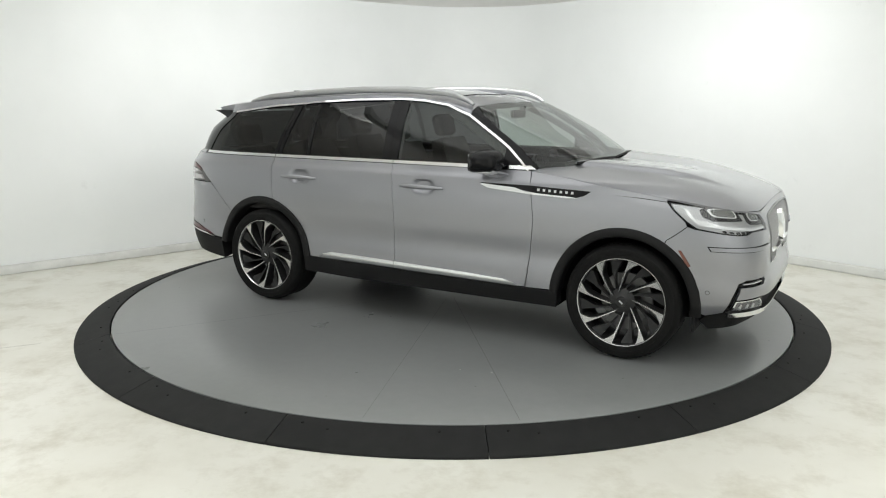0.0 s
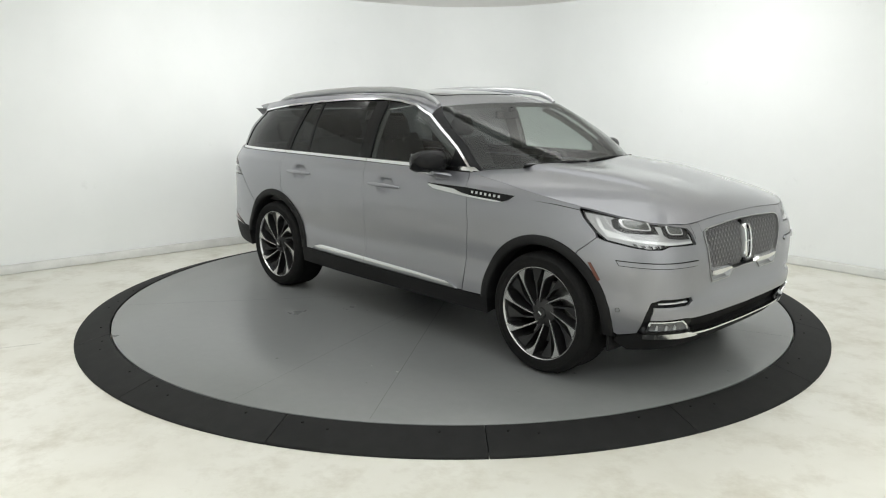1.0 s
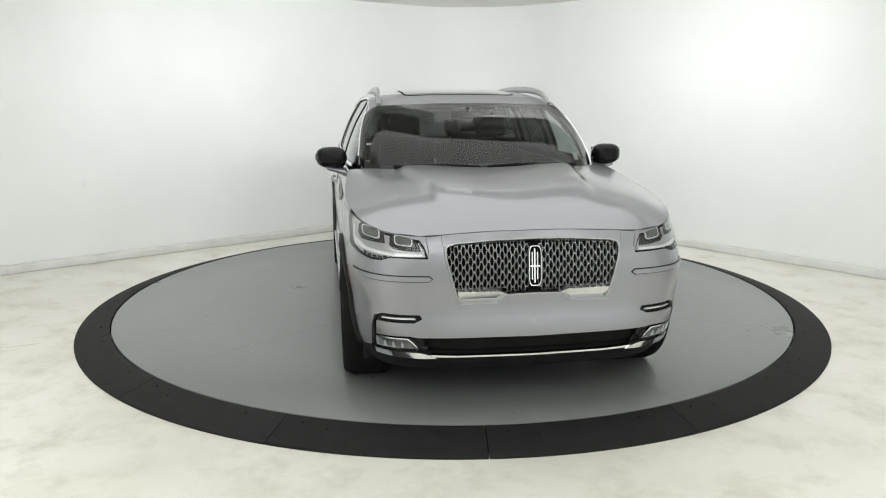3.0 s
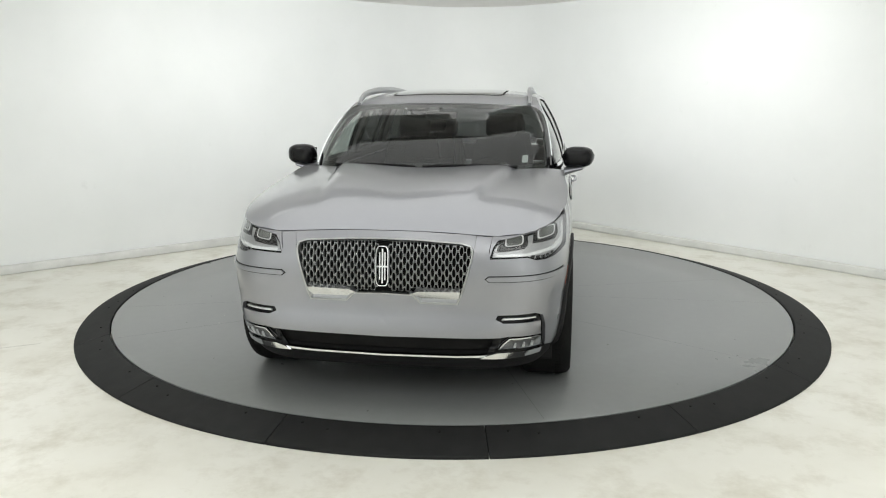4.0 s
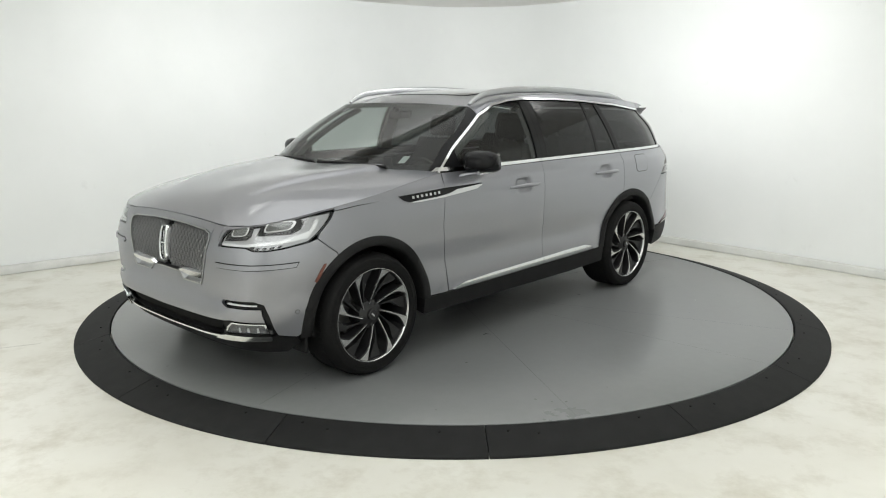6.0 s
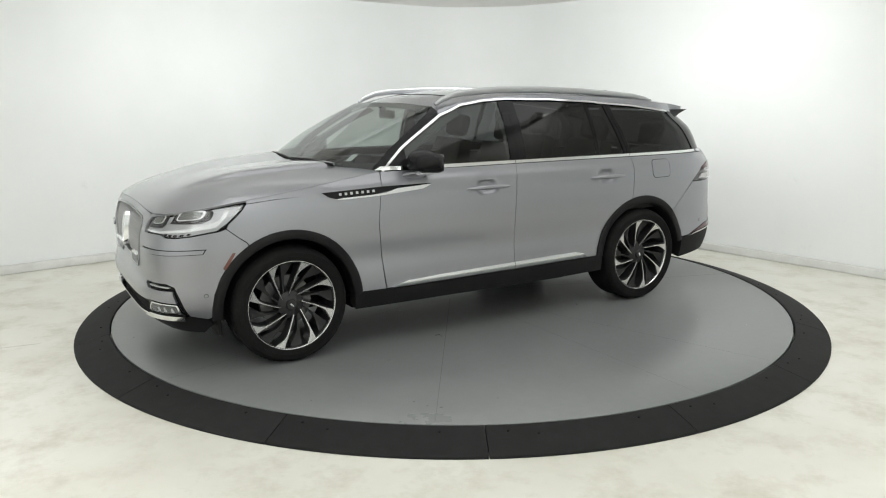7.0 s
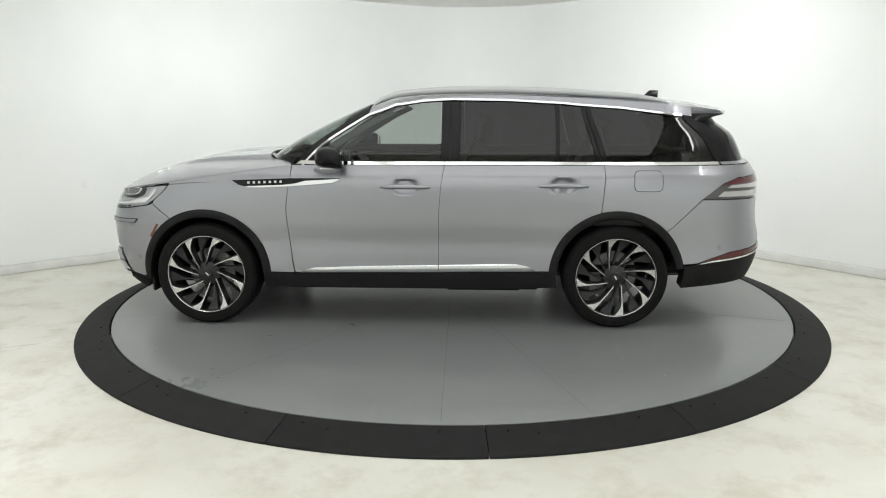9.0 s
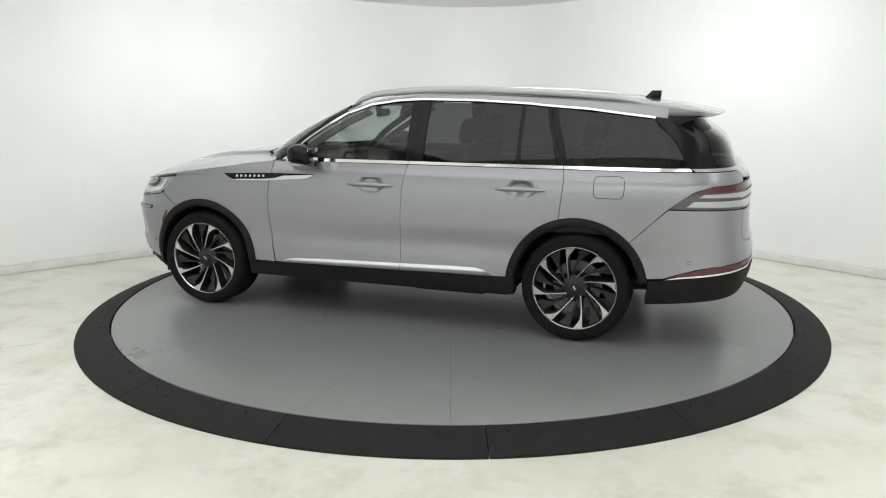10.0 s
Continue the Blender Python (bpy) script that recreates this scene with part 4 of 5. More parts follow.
# ---- wheels ----
def build_wheel(steer=0):
    """One wheel, its face towards +y, the hub's middle at the origin."""
    top = new("wheel")
    R = 0.380
    bm = bmesh.new()
    lathe(bm, [(0.290, 0.028), (0.296, 0.034), (0.306, 0.036), (0.330, 0.040), (0.352, 0.036), (0.366, 0.024), (0.3745, 0.006), (R - 0.0012, -0.018), (R, -0.060), (R, -0.118),
               (R, -0.176), (R - 0.003, -0.222), (0.372, -0.238), (0.345, -0.254), (0.300, -0.250), (0.290, -0.240)], seg=96)
    bmesh.ops.recalc_face_normals(bm, faces=bm.faces)
    tyre = part("tyre", bm, TYREM, top, "black low-profile tyre", sharp=28)
    bm = bmesh.new()
    for r, y in ((0.3215, 0.0385), (0.345, 0.0372)):
        lathe(bm, [(r - 0.0015, y - 0.002), (r - 0.001, y + 0.0018), (r + 0.001, y + 0.0018), (r + 0.0015, y - 0.002)], seg=96)
    part("sidewall_rib", bm, TYREM, tyre)
    bm = bmesh.new()
    for k in range(72):
        a = 2 * math.pi * k / 72
        for y, w in ((-0.035, 0.03), (-0.20, 0.03)):
            box(bm, R + 0.0008, y, 0, 0.003, w, 0.017, 0, Matrix.Rotation(a, 4, "Y"))
    tagged(part("tread_block", bm, TYREM, tyre, smooth=False), kind="stuff")
    bm = bmesh.new()
    lathe(bm, [(0.281, 0.010), (0.283, 0.024), (0.288, 0.029), (0.2945, 0.029), (0.2965, 0.024), (0.297, 0.010)], seg=96)
    bmesh.ops.recalc_face_normals(bm, faces=bm.faces)
    part("rim_lip", bm, RIMBRIGHT, top, "machined bright rim edge", sharp=40)
    bm = bmesh.new()
    lathe(bm, [(0.284, 0.012), (0.272, -0.02), (0.262, -0.10), (0.268, -0.20), (0.285, -0.235)], seg=72)
    part("barrel", bm, RIMDARK, top, "dark grey rim barrel")
    bm = bmesh.new()
    lathe(bm, [(0.0001, 0.012), (0.030, 0.012), (0.034, 0.008), (0.036, -0.004), (0.056, -0.010), (0.085, -0.020), (0.098, -0.045), (0.10, -0.1)], seg=48)
    bmesh.ops.recalc_face_normals(bm, faces=bm.faces)
    hub = part("hub", bm, RIMDARK, top, "dark grey hub")
    bm = bmesh.new()
    box(bm, 0, 0.0128, 0, 0.010, 0.003, 0.030, 0.001, Matrix.Rotation(radians(-30), 4, "Y"))
    part("hub_badge", bm, SATIN, hub)

    def at(r, deg, y):
        a = radians(deg)
        return (-r * math.cos(a), y, r * math.sin(a))

    def spoke(rows, name, material, label):
        """rows: radius, start and end angle, front and back height."""
        bm = bmesh.new()
        vs = grid_faces(bm, [[at(r, a0, y1), at(r, a0, y0), at(r, a1, y0), at(r, a1, y1)] for r, a0, a1, y0, y1 in rows])
        cap(bm, vs[0])
        cap(bm, vs[-1])
        bmesh.ops.recalc_face_normals(bm, faces=bm.faces)
        return mesh_of(name, bm, material, 40)

    bright = spoke([(0.070, 27.5, 23.5, -0.004, -0.03), (0.10, 16.8, 13.6, 0.002, -0.022), (0.15, 8.6, 6.0, 0.010, -0.016), (0.19, 4.9, 2.4, 0.015, -0.012), (0.212, 3.4, 0.4, 0.018, -0.01),
                    (0.232, 2.4, -2.6, 0.021, -0.008), (0.250, 1.6, -6.2, 0.023, -0.006), (0.266, 0.9, -9.4, 0.025, -0.005), (0.284, 0.2, -13.0, 0.0275, -0.004)], "spoke", RIMBRIGHT, "")
    wall_ = spoke([(0.055, 33.5, 22.5, -0.012, -0.07), (0.10, 18.6, 11.6, -0.004, -0.07), (0.15, 9.8, 4.6, 0.004, -0.07), (0.19, 5.9, 1.2, 0.009, -0.07), (0.212, 4.2, -0.8, 0.012, -0.07),
                   (0.232, 3.1, -3.8, 0.015, -0.07), (0.250, 2.3, -7.4, 0.017, -0.07), (0.266, 1.6, -10.6, 0.019, -0.07), (0.283, 0.9, -14.2, 0.021, -0.07)], "spoke_side", RIMDARK, "")
    paddle = spoke([(0.055, 11.0, 0.0, -0.022, -0.07), (0.10, -3.0, -8.0, -0.022, -0.07), (0.15, -11.5, -15.5, -0.020, -0.07), (0.19, -14.5, -20.5, -0.018, -0.07), (0.225, -16.5, -28.0, -0.014, -0.07),
                    (0.25, -17.5, -32.0, -0.010, -0.07), (0.272, -18.0, -34.0, -0.006, -0.07), (0.282, -18.5, -34.5, -0.003, -0.07)], "paddle", RIMDARK, "")
    for k in range(8):
        for me, lab in ((bright, "machined bright spoke"), (wall_, ""), (paddle, "dark grey blade")):
            ob = new(me.name, me)
            ob.parent = top
            ob.rotation_euler = (0, radians(45 * k), 0)
            tagged(ob, lab)
    bm = bmesh.new()
    lathe(bm, [(0.09, -0.115), (0.172, -0.115), (0.175, -0.12), (0.175, -0.14), (0.09, -0.145)], seg=64)
    bmesh.ops.recalc_face_normals(bm, faces=bm.faces)
    part("brake_disc", bm, STEEL, top, "grey steel brake disc")
    bm = bmesh.new()
    rows = [[at(r, a, y) for r, y in ((0.12, -0.085), (0.205, -0.085), (0.21, -0.10), (0.21, -0.16), (0.12, -0.16))] for a in (150, 160, 172, 184, 196, 208)]
    vs = grid_faces(bm, rows, closed=True)
    cap(bm, vs[0])
    cap(bm, vs[-1])
    bmesh.ops.recalc_face_normals(bm, faces=bm.faces)
    part("brake_caliper", bm, STEEL, top)
    return top


def place_wheels():
    w = build_wheel()
    first = True
    for x, s, turn in ((1.5125, 1, 76), (-1.5125, 1, 58), (1.5125, -1, 81), (-1.5125, -1, 85)):
        # the spokes stand at their own angle on each corner
        m = pose(x, 0.958 * s, 0.380, 0, 0, 0 if s > 0 else 180) @ pose(0, 0, 0, 0, turn, 0)
        if first:
            ob, first = w, False
            ob.matrix_basis = m
        else:
            ob = copy_thing(w, m)
        ob.parent = CAR
        tagged(ob, "dark alloy wheel with machined spokes")


# ---- grille, lamps, badges ----
def leaning(z0, slope):
    """The body's face, leaning out towards the ground below z0."""
    def f(u, z):
        p = BODY.at(u, z)
        p.x += slope * (z0 - z)
        return p
    return f


def build_front():
    def gp(y, z, off):
        p = BODY.at(BODY.face(abs(y), z), z)
        n = normal_of(BODY.at, BODY.face(abs(y), z), z)
        p = p + n * off
        return Vector((p.x, p.y if y >= 0 else -p.y, p.z))

    gr = F((0, 0.664), (0.160, 0.660), (0.202, 0.620), (0.400, 0.620), (0.422, 0.664), (0.478, 0.870), (0.482, 0.912), (0.475, 0.938), (0.42, 0.946), (0.2, 0.955), (0, 0.958))
    back = whole("grille_back", gr, DARK, BODY, off=-0.045, thick=0.01, gap=0)
    # bright frame
    frame_ = F((0, 0.668), (0.158, 0.664), (0.200, 0.624), (0.398, 0.624), (0.418, 0.666), (0.474, 0.870), (0.476, 0.908), (0.466, 0.932), (0.42, 0.946), (0.2, 0.958), (0, 0.961)) \
        + F((0, 0.954), (0.2, 0.951), (0.415, 0.939), (0.458, 0.927), (0.467, 0.906), (0.465, 0.872), (0.410, 0.667), (0.393, 0.631), (0.203, 0.631), (0.161, 0.671), (0, 0.675))
    whole("grille_frame", frame_, FRAMEM, BODY, "satin grey grille frame", off=0.006, thick=0.04, gap=0, step=0.02)
    top = F((0, 0.962), (0.2, 0.959), (0.42, 0.947), (0.467, 0.933), (0.478, 0.909), (0.489, nose_z(0.489) - 0.004), (0.42, nose_z(0.42) - 0.004), (0.2, nose_z(0.2) - 0.004), (0, nose_z(0) - 0.004))
    whole("grille_surround", top, PAINT, BODY, gap=0, thick=0.012)
    # honeycomb of tall cells, each a small bright frame
    bm = bmesh.new()
    px, pz = 0.0188, 0.0585
    inside = table([0.66, 0.70, 0.872, 0.905, 0.925, 0.945], [0.398, 0.420, 0.464, 0.466, 0.456, 0.41])
    for i in range(-25, 26):
        for j in range(6):
            cy, cz = i * px, 0.672 + pz * j + (pz / 2 if i % 2 else 0)
            if cz > 0.955 or cz < 0.66 or abs(cy) > inside(cz) - 0.004 or abs(cy) < 0.034 and 0.70 < cz < 0.94:
                continue
            if cz < 0.69:
                continue
            hexa = [(0.0118, 0.0125), (0.0062, 0.0278), (-0.0062, 0.0278), (-0.0118, 0.0125), (-0.0118, -0.0125), (-0.0062, -0.0278), (0.0062, -0.0278), (0.0118, -0.0125)]
            rows = []
            for k, off in ((1.02, -0.020), (1.0, -0.008), (0.97, -0.006), (0.89, -0.006), (0.87, -0.010), (0.86, -0.028)):
                rows.append([gp(cy + a * k, max(min(cz + b * k, 0.952), 0.684 if abs(cy) < 0.15 else 0.704), off) for a, b in hexa])
            grid_faces(bm, rows, closed=True)
    bmesh.ops.recalc_face_normals(bm, faces=bm.faces)
    tagged(part("grille_mesh", bm, GRILLEM, CAR, "satin silver honeycomb grille of tall cells", sharp=30), kind="stuff")
    # emblem: an upright rounded frame with a cross inside
    bm = bmesh.new()
    rows = []
    n = 40
    for k, off in ((1.0, -0.02), (1.0, 0.022), (0.92, 0.027), (0.76, 0.026), (0.70, 0.021), (0.69, 0.012)):
        row = []
        for i in range(n):
            a = 2 * math.pi * i / n
            c, s = math.cos(a), math.sin(a)
            w = 0.037 * (1 - 0.12 * s * s)
            row.append(gp(0.0 + (w - (1 - k) * 0.028) * math.copysign(abs(c) ** 0.35, c), 0.818 + (0.104 - (1 - k) * 0.028) * math.copysign(abs(s) ** 0.35, s), off))
        rows.append(row)
    grid_faces(bm, rows, closed=True)
    bmesh.ops.recalc_face_normals(bm, faces=bm.faces)
    em = part("emblem", bm, CHROME, CAR, "chrome upright emblem frame")
    bm = bmesh.new()
    for a, b, c, d in ((0.004, 0.088, 0.0, 0.0), (0.026, 0.004, 0, 0), (0.003, 0.07, 0.014, 0), (0.003, 0.07, -0.014, 0)):
        q = [gp(c + sy * a, 0.818 + sz * b, o) for o in (0.0, 0.018) for sy, sz in ((-1, -1), (1, -1), (1, 1), (-1, 1))]
        vs = [bm.verts.new(p) for p in q]
        for fc in ((4, 5, 6, 7), (0, 1, 5, 4), (1, 2, 6, 5), (2, 3, 7, 6), (3, 0, 4, 7)):
            cap(bm, [vs[i] for i in fc])
    bmesh.ops.recalc_face_normals(bm, faces=bm.faces)
    part("emblem_cross", bm, CHROME, em)
    blade = F((0.137, 0.676), (0.185, 0.697), (0.414, 0.703), (0.400, 0.634), (0.207, 0.634), (0.173, 0.656))
    panel("grille_blade", blade, CHROME, None, "polished chrome blade under the grille", f=leaning(0.70, -0.45), off=0.016, thick=0.045, gap=0.001)
    # lower opening
    low = F((0, 0.336), (0.36, 0.340), (0.60, 0.352), (0.66, 0.39), (0.66, 0.455), (0.37, 0.450), (0, 0.444))
    whole("lower_grille", low, DARK, BODY, "dark lower air intake", off=-0.05, thick=0.01, gap=0)
    st = F((0, 0.330), (0.40, 0.336), (0.52, 0.339), (0.58, 0.346), (0.56, 0.352), (0.40, 0.345), (0, 0.339))
    whole("lower_chrome_strip", st, CHROME, BODY, "chrome strip of the lower intake", f=leaning(0.345, 0.45), off=0.006, thick=0.03, gap=0)
    fc = F((0.520, 0.334), (0.560, 0.354), (0.610, 0.366), (0.832, 0.364), (0.824, 0.333), (0.60, 0.331))
    panel("fog_lamp_trim", fc, CHROME, None, "chrome blade under the fog lamp", f=leaning(0.372, 0.35), off=0.006, thick=0.04, gap=0.001)
    # dark corner recess with the fog lamps
    rec = F((0.55, 0.33), (0.60, 0.46), (0.59, 0.54), (0.60, 0.576), (0.80, 0.580), (0.842, 0.560), (0.856, 0.50), (0.852, 0.36), (0.84, 0.33))
    panel("corner_recess", rec, BLACKGLOSS, BODY, "black corner air slot", off=-0.022, thick=0.01, gap=0)
    q = F((0.63, 0.548), (0.64, 0.556), (0.81, 0.552), (0.81, 0.546))
    panel("slot_strip", q, SATIN, BODY, "thin bright line in the air slot", off=-0.008, thick=0.012, gap=0)
    fog = F((0.612, 0.384), (0.640, 0.420), (0.672, 0.447), (0.832, 0.441), (0.828, 0.380))
    lamp = panel("fog_lamp", fog, FOGM, BODY, "fog lamp with a clear lens", off=-0.016, thick=0.012, gap=0.002)
    for l, mirror in zip(lamp, (False, True)):
        for y in (0.700, 0.745, 0.788):
            c = F((y - 0.004, 0.388), (y + 0.004, 0.412), (y + 0.009, 0.412), (y + 0.006, 0.388))
            part("fog_divider", patch(c, BODY.at, off=-0.004, thick=0.010, gap=0, mirror=mirror), LAMPBODY, l)
        ring = [(0.612, 0.384), (0.640, 0.420), (0.672, 0.447), (0.832, 0.441), (0.828, 0.380), (0.612, 0.3835),
                (0.630, 0.3895), (0.821, 0.387), (0.825, 0.434), (0.676, 0.440), (0.647, 0.416), (0.6285, 0.390)]
        part("fog_rim", patch(F(*ring), BODY.at, off=0.0, thick=0.016, gap=0, step=0.5, cell=(0.06, 0.06), mirror=mirror), CHROME, l, "bright chrome lamp rim")
        part("fog_lens", patch(fog, BODY.at, off=0.004, thick=0.004, gap=0.003, mirror=mirror), LAMPCLEAR, l, "clear lens")
    bead = F((0.545, 0.765), (0.56, 0.777), (0.80, 0.781)) + S((2.03, 0.786), (2.045, 0.764)) + F((0.80, 0.756), (0.562, 0.752))
    # thin dark sheet that paints in the shade along the bead's edge
    grow = inset(dense(bead, 0.02, 2.0), -0.0045, 2.0)
    panel("bead_shade", grow, DARK, BODY, off=0.0012, thick=0.004, gap=0)
    panel("bumper_bead", bead, PAINT, BODY, off=0.010, thick=0.012, gap=0)
    mk = S((1.922, 0.655), (1.932, 0.663), (1.872, 0.757), (1.854, 0.757), (1.909, 0.655))
    panel("side_marker", mk, AMBER, BODY, "dull amber side marker", off=0.004, thick=0.008, gap=0)
    # headlamps
    hl = HL_LOW + HL_TOP
    seal = panel("headlamp", hl, BLACKGLOSS, BODY, "headlamp with bright reflectors behind clear glass", off=-0.020, thick=0.01, gap=0)
    inner = inset(dense(hl, 0.02, 2.0), 0.009, 2.0)
    for l, mirror in zip(seal, (False, True)):
        part("lamp_bezel", patch(inner, BODY.at, off=-0.015, thick=0.01, gap=0, mirror=mirror), LAMPGREY, l, "silver grey lamp housing")
        for pocket in (F((0.596, 0.904), (0.604, 0.936), (0.626, 0.970), (0.66, 0.988), (0.730, 0.998), (0.756, 0.978), (0.760, 0.938), (0.740, 0.918), (0.66, 0.908)),
                       F((0.784, 0.944), (0.786, 0.992), (0.800, 1.012), (0.86, 1.024)) + S((1.99, 1.030), (1.955, 1.010), (1.98, 0.966), (2.04, 0.944))):
            part("lamp_mask", patch(pocket, BODY.at, off=-0.012, thick=0.008, gap=0, mirror=mirror), LENS_DARK, l, "dark lamp pocket")
        for cy, cz, hw, hh in ((0.686, 0.960, 0.047, 0.025), (0.850, 0.989, 0.044, 0.026)):
            def rim(k, grow=0.0):
                out = []
                for i in range(24):
                    a = 2 * math.pi * i / 24
                    c_, s_ = math.cos(a), math.sin(a)
                    r = (abs(c_) ** 5 + abs(s_) ** 5) ** (-1 / 5)
                    out.append((cy + (hw * k) * r * c_, cz + (hh * k + grow) * r * s_ + 0.10 * (hw * k) * r * c_))
                return F(*out)
            pr = part("projector", patch(rim(1.0), BODY.at, off=-0.008, thick=0.012, gap=0, step=0.01, mirror=mirror), LAMPBODY, l, "square projector with a bright frame")
            part("projector_lens", patch(rim(0.86, -0.0005), BODY.at, off=-0.006, thick=0.006, gap=0, step=0.01, mirror=mirror), LENS_EYE, pr, "smoked lens")
        for y0, y1, z in ((0.775, 0.795, 0.876), (0.803, 0.823, 0.872), (0.831, 0.849, 0.872), (0.857, 0.873, 0.875), (0.881, 0.893, 0.881)):
            c = F((y0, z - 0.006), (y0 + 0.003, z + 0.007), (y1, z + 0.007), (y1 - 0.003, z - 0.006))
            part("daylight_led", patch(c, BODY.at, off=-0.008, thick=0.010, gap=0, mirror=mirror), LENS_DARK, l)
        sweep_ = F((0.590, 0.893), (0.742, 0.893), (0.80, 0.903), (0.880, 0.912)) + S((1.935, 0.955), (1.895, 1.010), (1.868, 1.012), (1.900, 0.965), (1.955, 0.915)) + F((0.890, 0.897), (0.82, 0.888), (0.752, 0.881), (0.588, 0.880))
        part("light_guide", patch(sweep_, BODY.at, off=-0.007, thick=0.012, gap=0, mirror=mirror), LAMPBODY, l, "bright light guide blade")
        part("lamp_lens", patch(hl, BODY.at, off=0.0, thick=0.004, gap=0.004, mirror=mirror), LAMPCLEAR, l, "clear lamp lens")
    # side vent with plain bars where the lettering stands
    vent = S((1.287, 1.083), (1.24, 1.052), (1.185, 1.036), (0.92, 1.050), (0.80, 1.066), (0.60, 1.086), (0.49, 1.094), (0.495, 1.099), (0.862, 1.098), (1.10, 1.089))
    vents = panel("wing_vent", vent, BLACKGLOSS, BODY, "black wing vent trim", off=0.004, thick=0.008, gap=0)
    fin = S((1.20, 1.035), (1.12, 1.032), (0.88, 1.040), (0.55, 1.066), (0.49, 1.088), (0.51, 1.093), (0.75, 1.079), (0.83, 1.056), (0.93, 1.049), (1.15, 1.041))
    panel("vent_fin", fin, SATIN, BODY, "bright wing vent fin", off=0.010, thick=0.012, gap=0)
    for v, mirror in zip(vents, (False, True)):
        for k in range(7):
            x = 1.170 - 0.0395 * k
            z = 1.066 + 0.0012 * k
            c = S((x, z - 0.008), (x, z + 0.008), (x - 0.016, z + 0.008), (x - 0.016, z - 0.008))
            part("badge_bar", patch(c, BODY.at, off=0.008, thick=0.005, gap=0, mirror=mirror), BARM, v, "pale raised bar")


def build_tail():
    tip = S((-2.107, 0.956), (-2.19, 1.018), (-2.263, 1.068), (-2.375, 1.103)) + B((0.634, 1.121), (0.434, 1.131), (0, 1.133), (0, 0.943), (0.672, 0.945))
    whole("tail_lamp", tip, TAILDARK, BODY, "dark tail lamp bar with red and clear strips", mid=3.0, off=-0.012, thick=0.01)
    red = S((-2.24, 1.048), (-2.30, 1.076), (-2.375, 1.099)) + B((0.634, 1.117), (0.434, 1.127), (0, 1.129), (0, 1.086), (0.52, 1.084), (0.665, 1.072)) + S((-2.326, 1.060))
    whole("tail_lens_red", red, REDLENS, BODY, "dark red tail lens", mid=3.0, off=0.003, thick=0.014, gap=0.001)
    for a in ((S((-2.285, 1.032), (-2.322, 1.054)) + B((0.670, 1.064), (0.52, 1.076), (0, 1.078), (0, 1.042), (0.52, 1.040), (0.672, 1.026))),
              (S((-2.215, 0.972), (-2.262, 1.010)) + B((0.676, 1.010), (0.52, 1.022), (0, 1.024), (0, 0.975), (0.52, 0.972), (0.682, 0.962)))):
        whole("tail_lens_clear", a, TAILCLEAR, BODY, "pale silver tail lens", mid=3.0, off=0.003, thick=0.014, gap=0.0015)


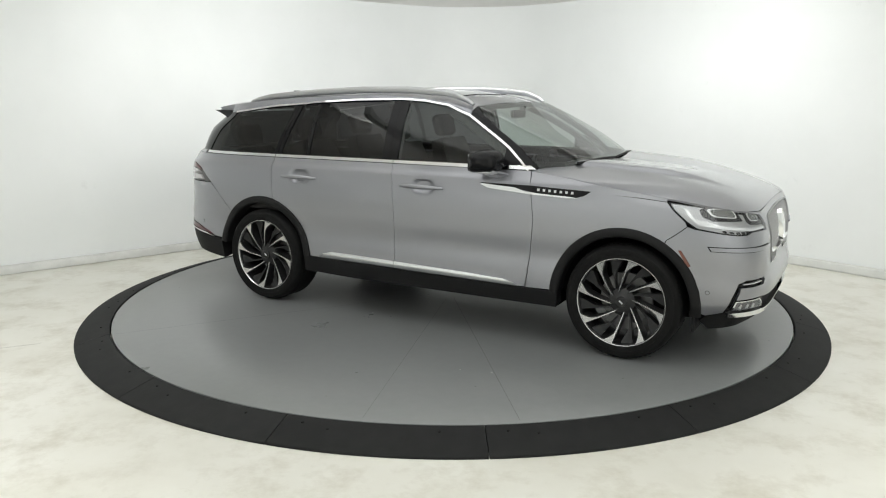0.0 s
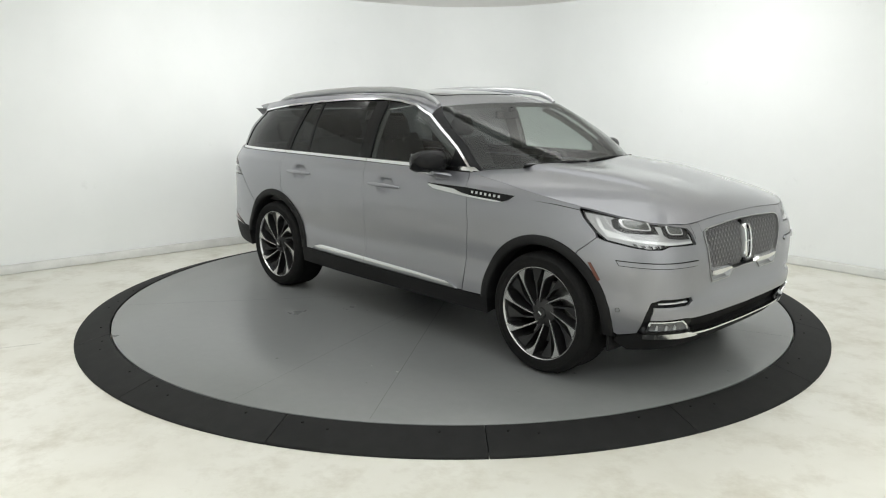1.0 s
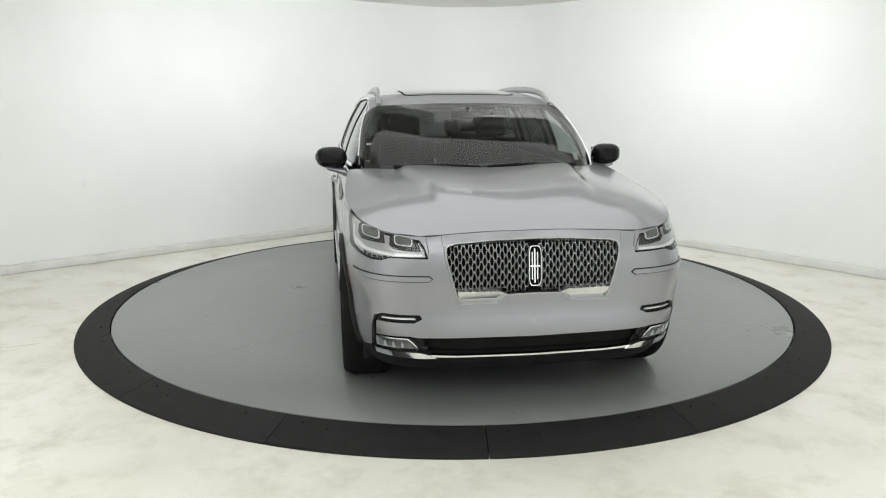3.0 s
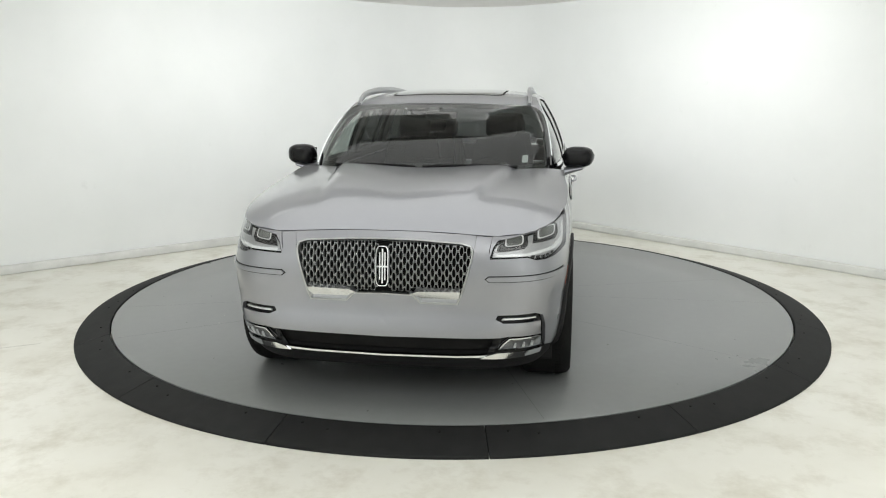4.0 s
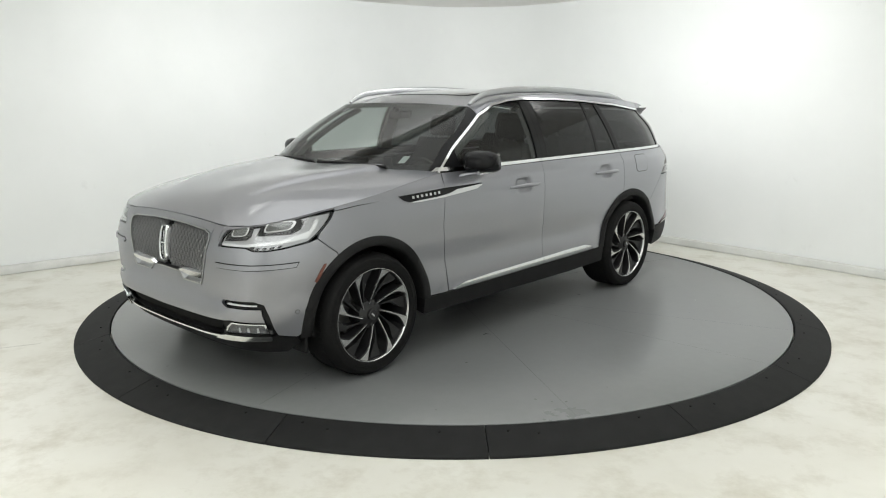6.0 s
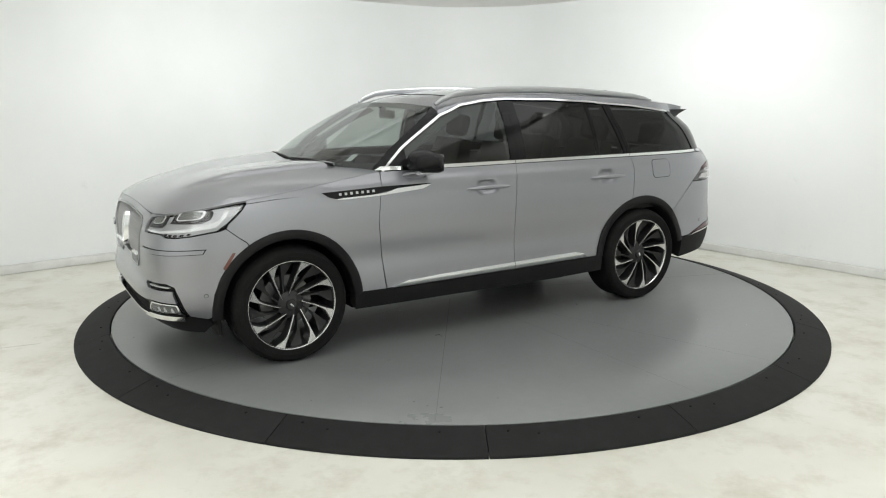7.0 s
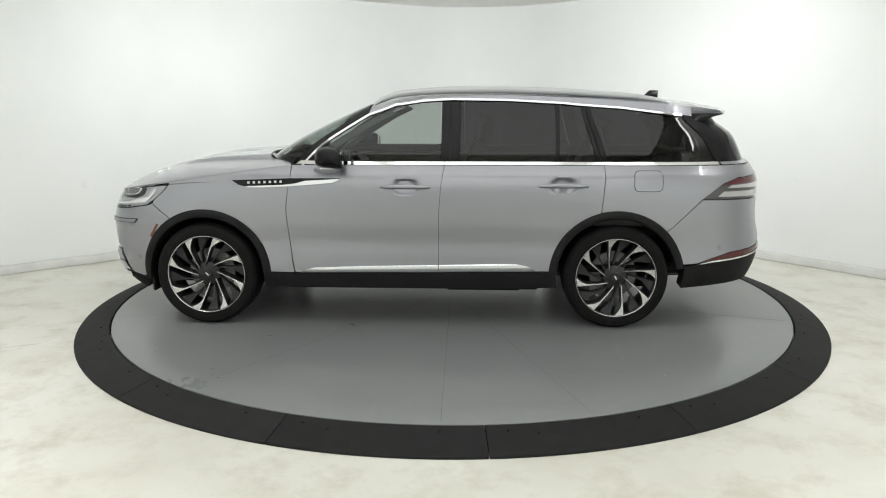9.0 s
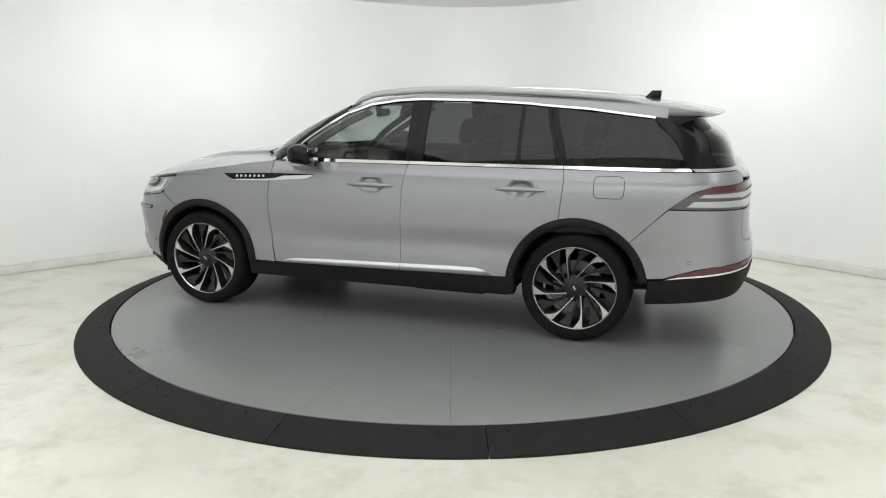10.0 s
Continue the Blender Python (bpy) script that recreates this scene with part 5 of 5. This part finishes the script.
# ---- underbody and cabin ----
def build_inside():
    bm = bmesh.new()
    box(bm, 0, 0, 0.30, 1.90, 1.82, 0.05, 0.01)
    box(bm, 0, 0, 0.250, 1.95, 1.36, 0.09, 0.02)
    box(bm, 1.50, 0, 0.29, 1.30, 1.12, 0.14, 0.02)
    box(bm, -1.52, 0, 0.29, 0.60, 1.12, 0.16, 0.02)
    box(bm, -1.60, 0, 0.38, 1.25, 1.12, 0.08, 0.01)
    part("underbody", bm, DARK, CAR, "dark underbody")
    bm = bmesh.new()
    tube(bm, [(0.9, 0.25, 0.27), (0.0, 0.28, 0.245), (-1.0, 0.30, 0.26), (-2.1, 0.52, 0.33), (-2.35, 0.55, 0.36)], 0.032, 10)
    part("exhaust_pipe", bm, STEEL, CAR)
    bm = bmesh.new()
    box(bm, -0.55, 0.70, 0.262, 0.55, 0.25, 0.05, 0.012)
    part("underbody_cover", bm, DARK, CAR)
    for s in (1, -1):
        bm = bmesh.new()
        box(bm, 1.955, 0.79 * s, 0.275, 0.022, 0.20, 0.10, 0.008)
        part("air_deflector", bm, CLAD, CAR, "black plastic air deflector")
    # parking sensors
    for x, z in ((2.035, 0.500), (-2.255, 0.602)):
        ring = [(x + 0.011 * math.cos(a), z + 0.011 * math.sin(a)) for a in [2 * math.pi * i / 16 for i in range(16)]]
        panel("parking_sensor_gap", S(*[(x + (q - x) * 1.22, z + (w - z) * 1.22) for q, w in ring]), DARK, BODY, off=0.0006, thick=0.002, gap=0)
        panel("parking_sensor", S(*ring), PAINT, BODY, off=0.0016, thick=0.002, gap=0)
    # engine bay block and inner walls keep the light out
    bm = bmesh.new()
    box(bm, 1.55, 0, 0.66, 1.15, 1.08, 0.60, 0.05)
    part("engine_bay", bm, DARK, CAR)
    for s in (1, -1):
        bm = patch(S((0.95, 0.40), (0.95, 1.16), (-2.30, 1.16), (-2.30, 0.75), (-1.03, 0.75), (-1.0, 0.40)), BODY.at, off=-0.075, thick=0.01, gap=0, cell=(0.15, 0.15), mirror=s < 0, back=True)
        part("door_card", bm, LEATHER, CAR, "black door trim")
        bm = patch(CS((0.80, 1.165), (0.76, 1.224), (-2.27, 1.224), (-2.3, 1.165)), CABIN.at, off=-0.014, thick=0.06, gap=0, cell=(0.15, 0.15), mirror=s < 0, back=True)
        part("door_cap", bm, LEATHER, CAR)
        for x0, x1, x2, x3 in ((-0.24, -0.36, -0.24, -0.36), (-1.37, -1.46, -1.26, -1.36), (-2.12, -2.3, -1.96, -2.02)):
            bm = patch(CS((x0, 1.19), (x1, 1.19), (x3, 1.60 if x3 > -1.9 else 1.53), (x2, 1.60 if x2 > -1.9 else 1.53)), CABIN.at, off=-0.03, thick=0.03, gap=0, cell=(0.1, 0.1), mirror=s < 0, back=True)
            part("pillar_trim", bm, PILLARM, CAR, "grey pillar trim")
        bm = patch(CS((0.80, 1.20), (0.62, 1.335), (0.47, 1.43), (0.28, 1.54), (0.15, 1.60), (0.10, 1.575), (0.24, 1.51), (0.42, 1.40), (0.56, 1.31), (0.70, 1.20)), CABIN.at, off=-0.035, thick=0.02, gap=0, mirror=s < 0, back=True)
        part("pillar_trim", bm, PILLARM, CAR, "grey pillar trim")
    bm = bmesh.new()
    box(bm, -0.7, 0, 0.42, 3.2, 1.70, 0.06, 0.01)
    part("cabin_floor", bm, DARK, CAR)
    bm = bmesh.new()
    rows = []
    for i in range(17):
        y = -0.80 + 1.60 * i / 16
        k = abs(y) / 0.8
        x = 1.04 - 0.24 * k ** 2
        rows.append([(x + 0.06, y, 0.9), (x + 0.02, y, 1.175), (x - 0.08, y, 1.168), (0.58, y, 1.130), (0.53, y, 1.09), (0.56, y, 0.98), (0.62, y, 0.70)])
    grid_faces(bm, rows)
    bmesh.ops.recalc_face_normals(bm, faces=bm.faces)
    part("dashboard", bm, DASHM, CAR, "dark grey dashboard", sharp=60)
    bm = bmesh.new()
    box(bm, 0.545, 0.0, 1.155, 0.02, 0.26, 0.15, 0.006)
    part("centre_screen", bm, BLACKGLOSS, CAR, "black centre screen")
    bm = bmesh.new()
    m = pose(0.42, 0.38, 1.06, 0, -68, 0)
    n = 40
    rows = [[m @ Vector(((0.18 + 0.014 * math.cos(b)) * math.cos(2 * math.pi * i / n), (0.18 + 0.014 * math.cos(b)) * math.sin(2 * math.pi * i / n), 0.014 * math.sin(b))) for i in range(n)] for b in [2 * math.pi * j / 8 for j in range(9)]]
    grid_faces(bm, rows, closed=True)
    box(bm, 0, 0, -0.01, 0.12, 0.13, 0.03, 0.012, m)
    box(bm, 0, 0.1, -0.005, 0.035, 0.16, 0.014, 0.004, m)
    box(bm, 0, -0.1, -0.005, 0.035, 0.16, 0.014, 0.004, m)
    box(bm, -0.1, 0, -0.005, 0.16, 0.035, 0.014, 0.004, m)
    bmesh.ops.recalc_face_normals(bm, faces=bm.faces)
    part("steering_wheel", bm, LEATHER, CAR, "black leather steering wheel")
    bm = bmesh.new()
    box(bm, 0.33, 0, 1.535, 0.03, 0.24, 0.065, 0.012)
    box(bm, 0.37, 0, 1.575, 0.05, 0.03, 0.04, 0.008)
    part("rear_view_mirror", bm, BLACKGLOSS, CAR, "black inside mirror")
    bm = bmesh.new()
    box(bm, -0.05, 0, 0.70, 0.95, 0.24, 0.42, 0.03)
    part("centre_console", bm, DASHM, CAR)

    def seat(x, y, wide=0.52, rake=14, tall=0.62, head=True):
        top = new("seat")
        top.parent = CAR
        tagged(top, "black leather seat")
        bm = bmesh.new()
        box(bm, 0.02, 0, 0.66, 0.52, wide, 0.16, 0.05)
        part("seat_cushion", bm, LEATHER, top)
        bm = bmesh.new()
        m = pose(-0.24, 0, 0.70, 0, -rake, 0)
        rows = []
        for i in range(9):
            k = i / 8
            hw = wide / 2 * (1 - 0.22 * k ** 2.5)
            th = 0.075 - 0.03 * k
            rows.append([m @ Vector((th * (1 if abs(v) < 0.75 else 0.9 + 0.5) * (1 if s_ > 0 else -1) * (0.75 if s_ < 0 else 1), hw * v, tall * k)) for s_, v in [(1, q / 4) for q in range(-4, 5)] + [(-1, q / 4) for q in range(4, -5, -1)]])
        vs = grid_faces(bm, rows, closed=True)
        cap(bm, vs[0])
        cap(bm, vs[-1])
        bmesh.ops.recalc_face_normals(bm, faces=bm.faces)
        part("seat_back", bm, LEATHER, top, sharp=50)
        if head:
            bm = bmesh.new()
            hm = m @ pose(0.0, 0, tall + 0.125)
            box(bm, 0, 0, 0, 0.10, 0.27, 0.19, 0.045, hm)
            hr = part("headrest", bm, LEATHER, top)
            bm = bmesh.new()
            for q in (-0.06, 0.06):
                tube(bm, [m @ Vector((0, q, tall - 0.03)), m @ Vector((0, q, tall + 0.06))], 0.006, 8)
            part("headrest_post", bm, STEEL, hr)
        top.location = (x, y, 0)
        return top

    for y in (0.38, -0.38):
        seat(-0.12, y, rake=16)
        seat(-1.02, y, rake=18)
        seat(-1.80, y * 0.95, wide=0.48, rake=14, tall=0.52)
    # a small white sticker inside the windscreen
    bm = bmesh.new()
    for w, h, o, dz in ((0.019, 0.022, 0.0, 0.0),):
        z = 1.275
        vs = []
        for a, b in ((-1, -1), (1, -1), (1, 1), (-1, 1)):
            y, zz = 0.668 + a * w, z + b * h
            p = CABIN.at(CABIN.face(y, zz), zz) - normal_of(CABIN.at, CABIN.face(y, zz), zz) * 0.008
            vs.append(bm.verts.new(p))
        cap(bm, vs)
    part("sticker", bm, LETTER, CAR, "small white windscreen sticker", smooth=False)


LAMPGREY = simple("grey_lamp_housing", (0.42, 0.42, 0.43), 0.28, 0.5)
FOGM = simple("smoky_fog_reflector", (0.16, 0.16, 0.16), 0.3, 0.5)
LAMPBODY = simple("bright_lamp_housing", (0.85, 0.85, 0.86), 0.22, 0.35)
GRILLEM = simple("satin_grille_silver", (0.52, 0.52, 0.53), 0.3, 0.85)
BARM = simple("pale_badge_metal", (0.55, 0.55, 0.56), 0.4, 0.3)
LENS_DARK = simple("smoked_lamp_part", (0.014, 0.014, 0.015), 0.3, 0.0, spec=0.3)
LENS_EYE = simple("projector_lens", (0.12, 0.125, 0.12), 0.06, 0.2, coat=1.0)
TAILDARK = simple("dark_lamp_base", (0.075, 0.072, 0.073), 0.2, coat=0.7)
TAILCLEAR = simple("pale_tail_lens", (0.50, 0.49, 0.50), 0.25, 0.3, coat=1.0)
PILLARM = simple("grey_pillar_fabric", (0.13, 0.13, 0.128), 0.85, grain=0.2, scale=60)
place_wheels()
build_front()
build_tail()
build_inside()


def motions():
    rows_c, rows_t = [], []
    for t, a in HEADING:
        rows_c.append((t, pose(0, 0, 0, 0, 0, a) @ pose(-AXIS[0], -AXIS[1], 0)))
        rows_t.append((t, pose(0, 0, 0, 0, 0, a)))
    walk(CAR, rows_c)
    walk(TABLE, rows_t)


motions()
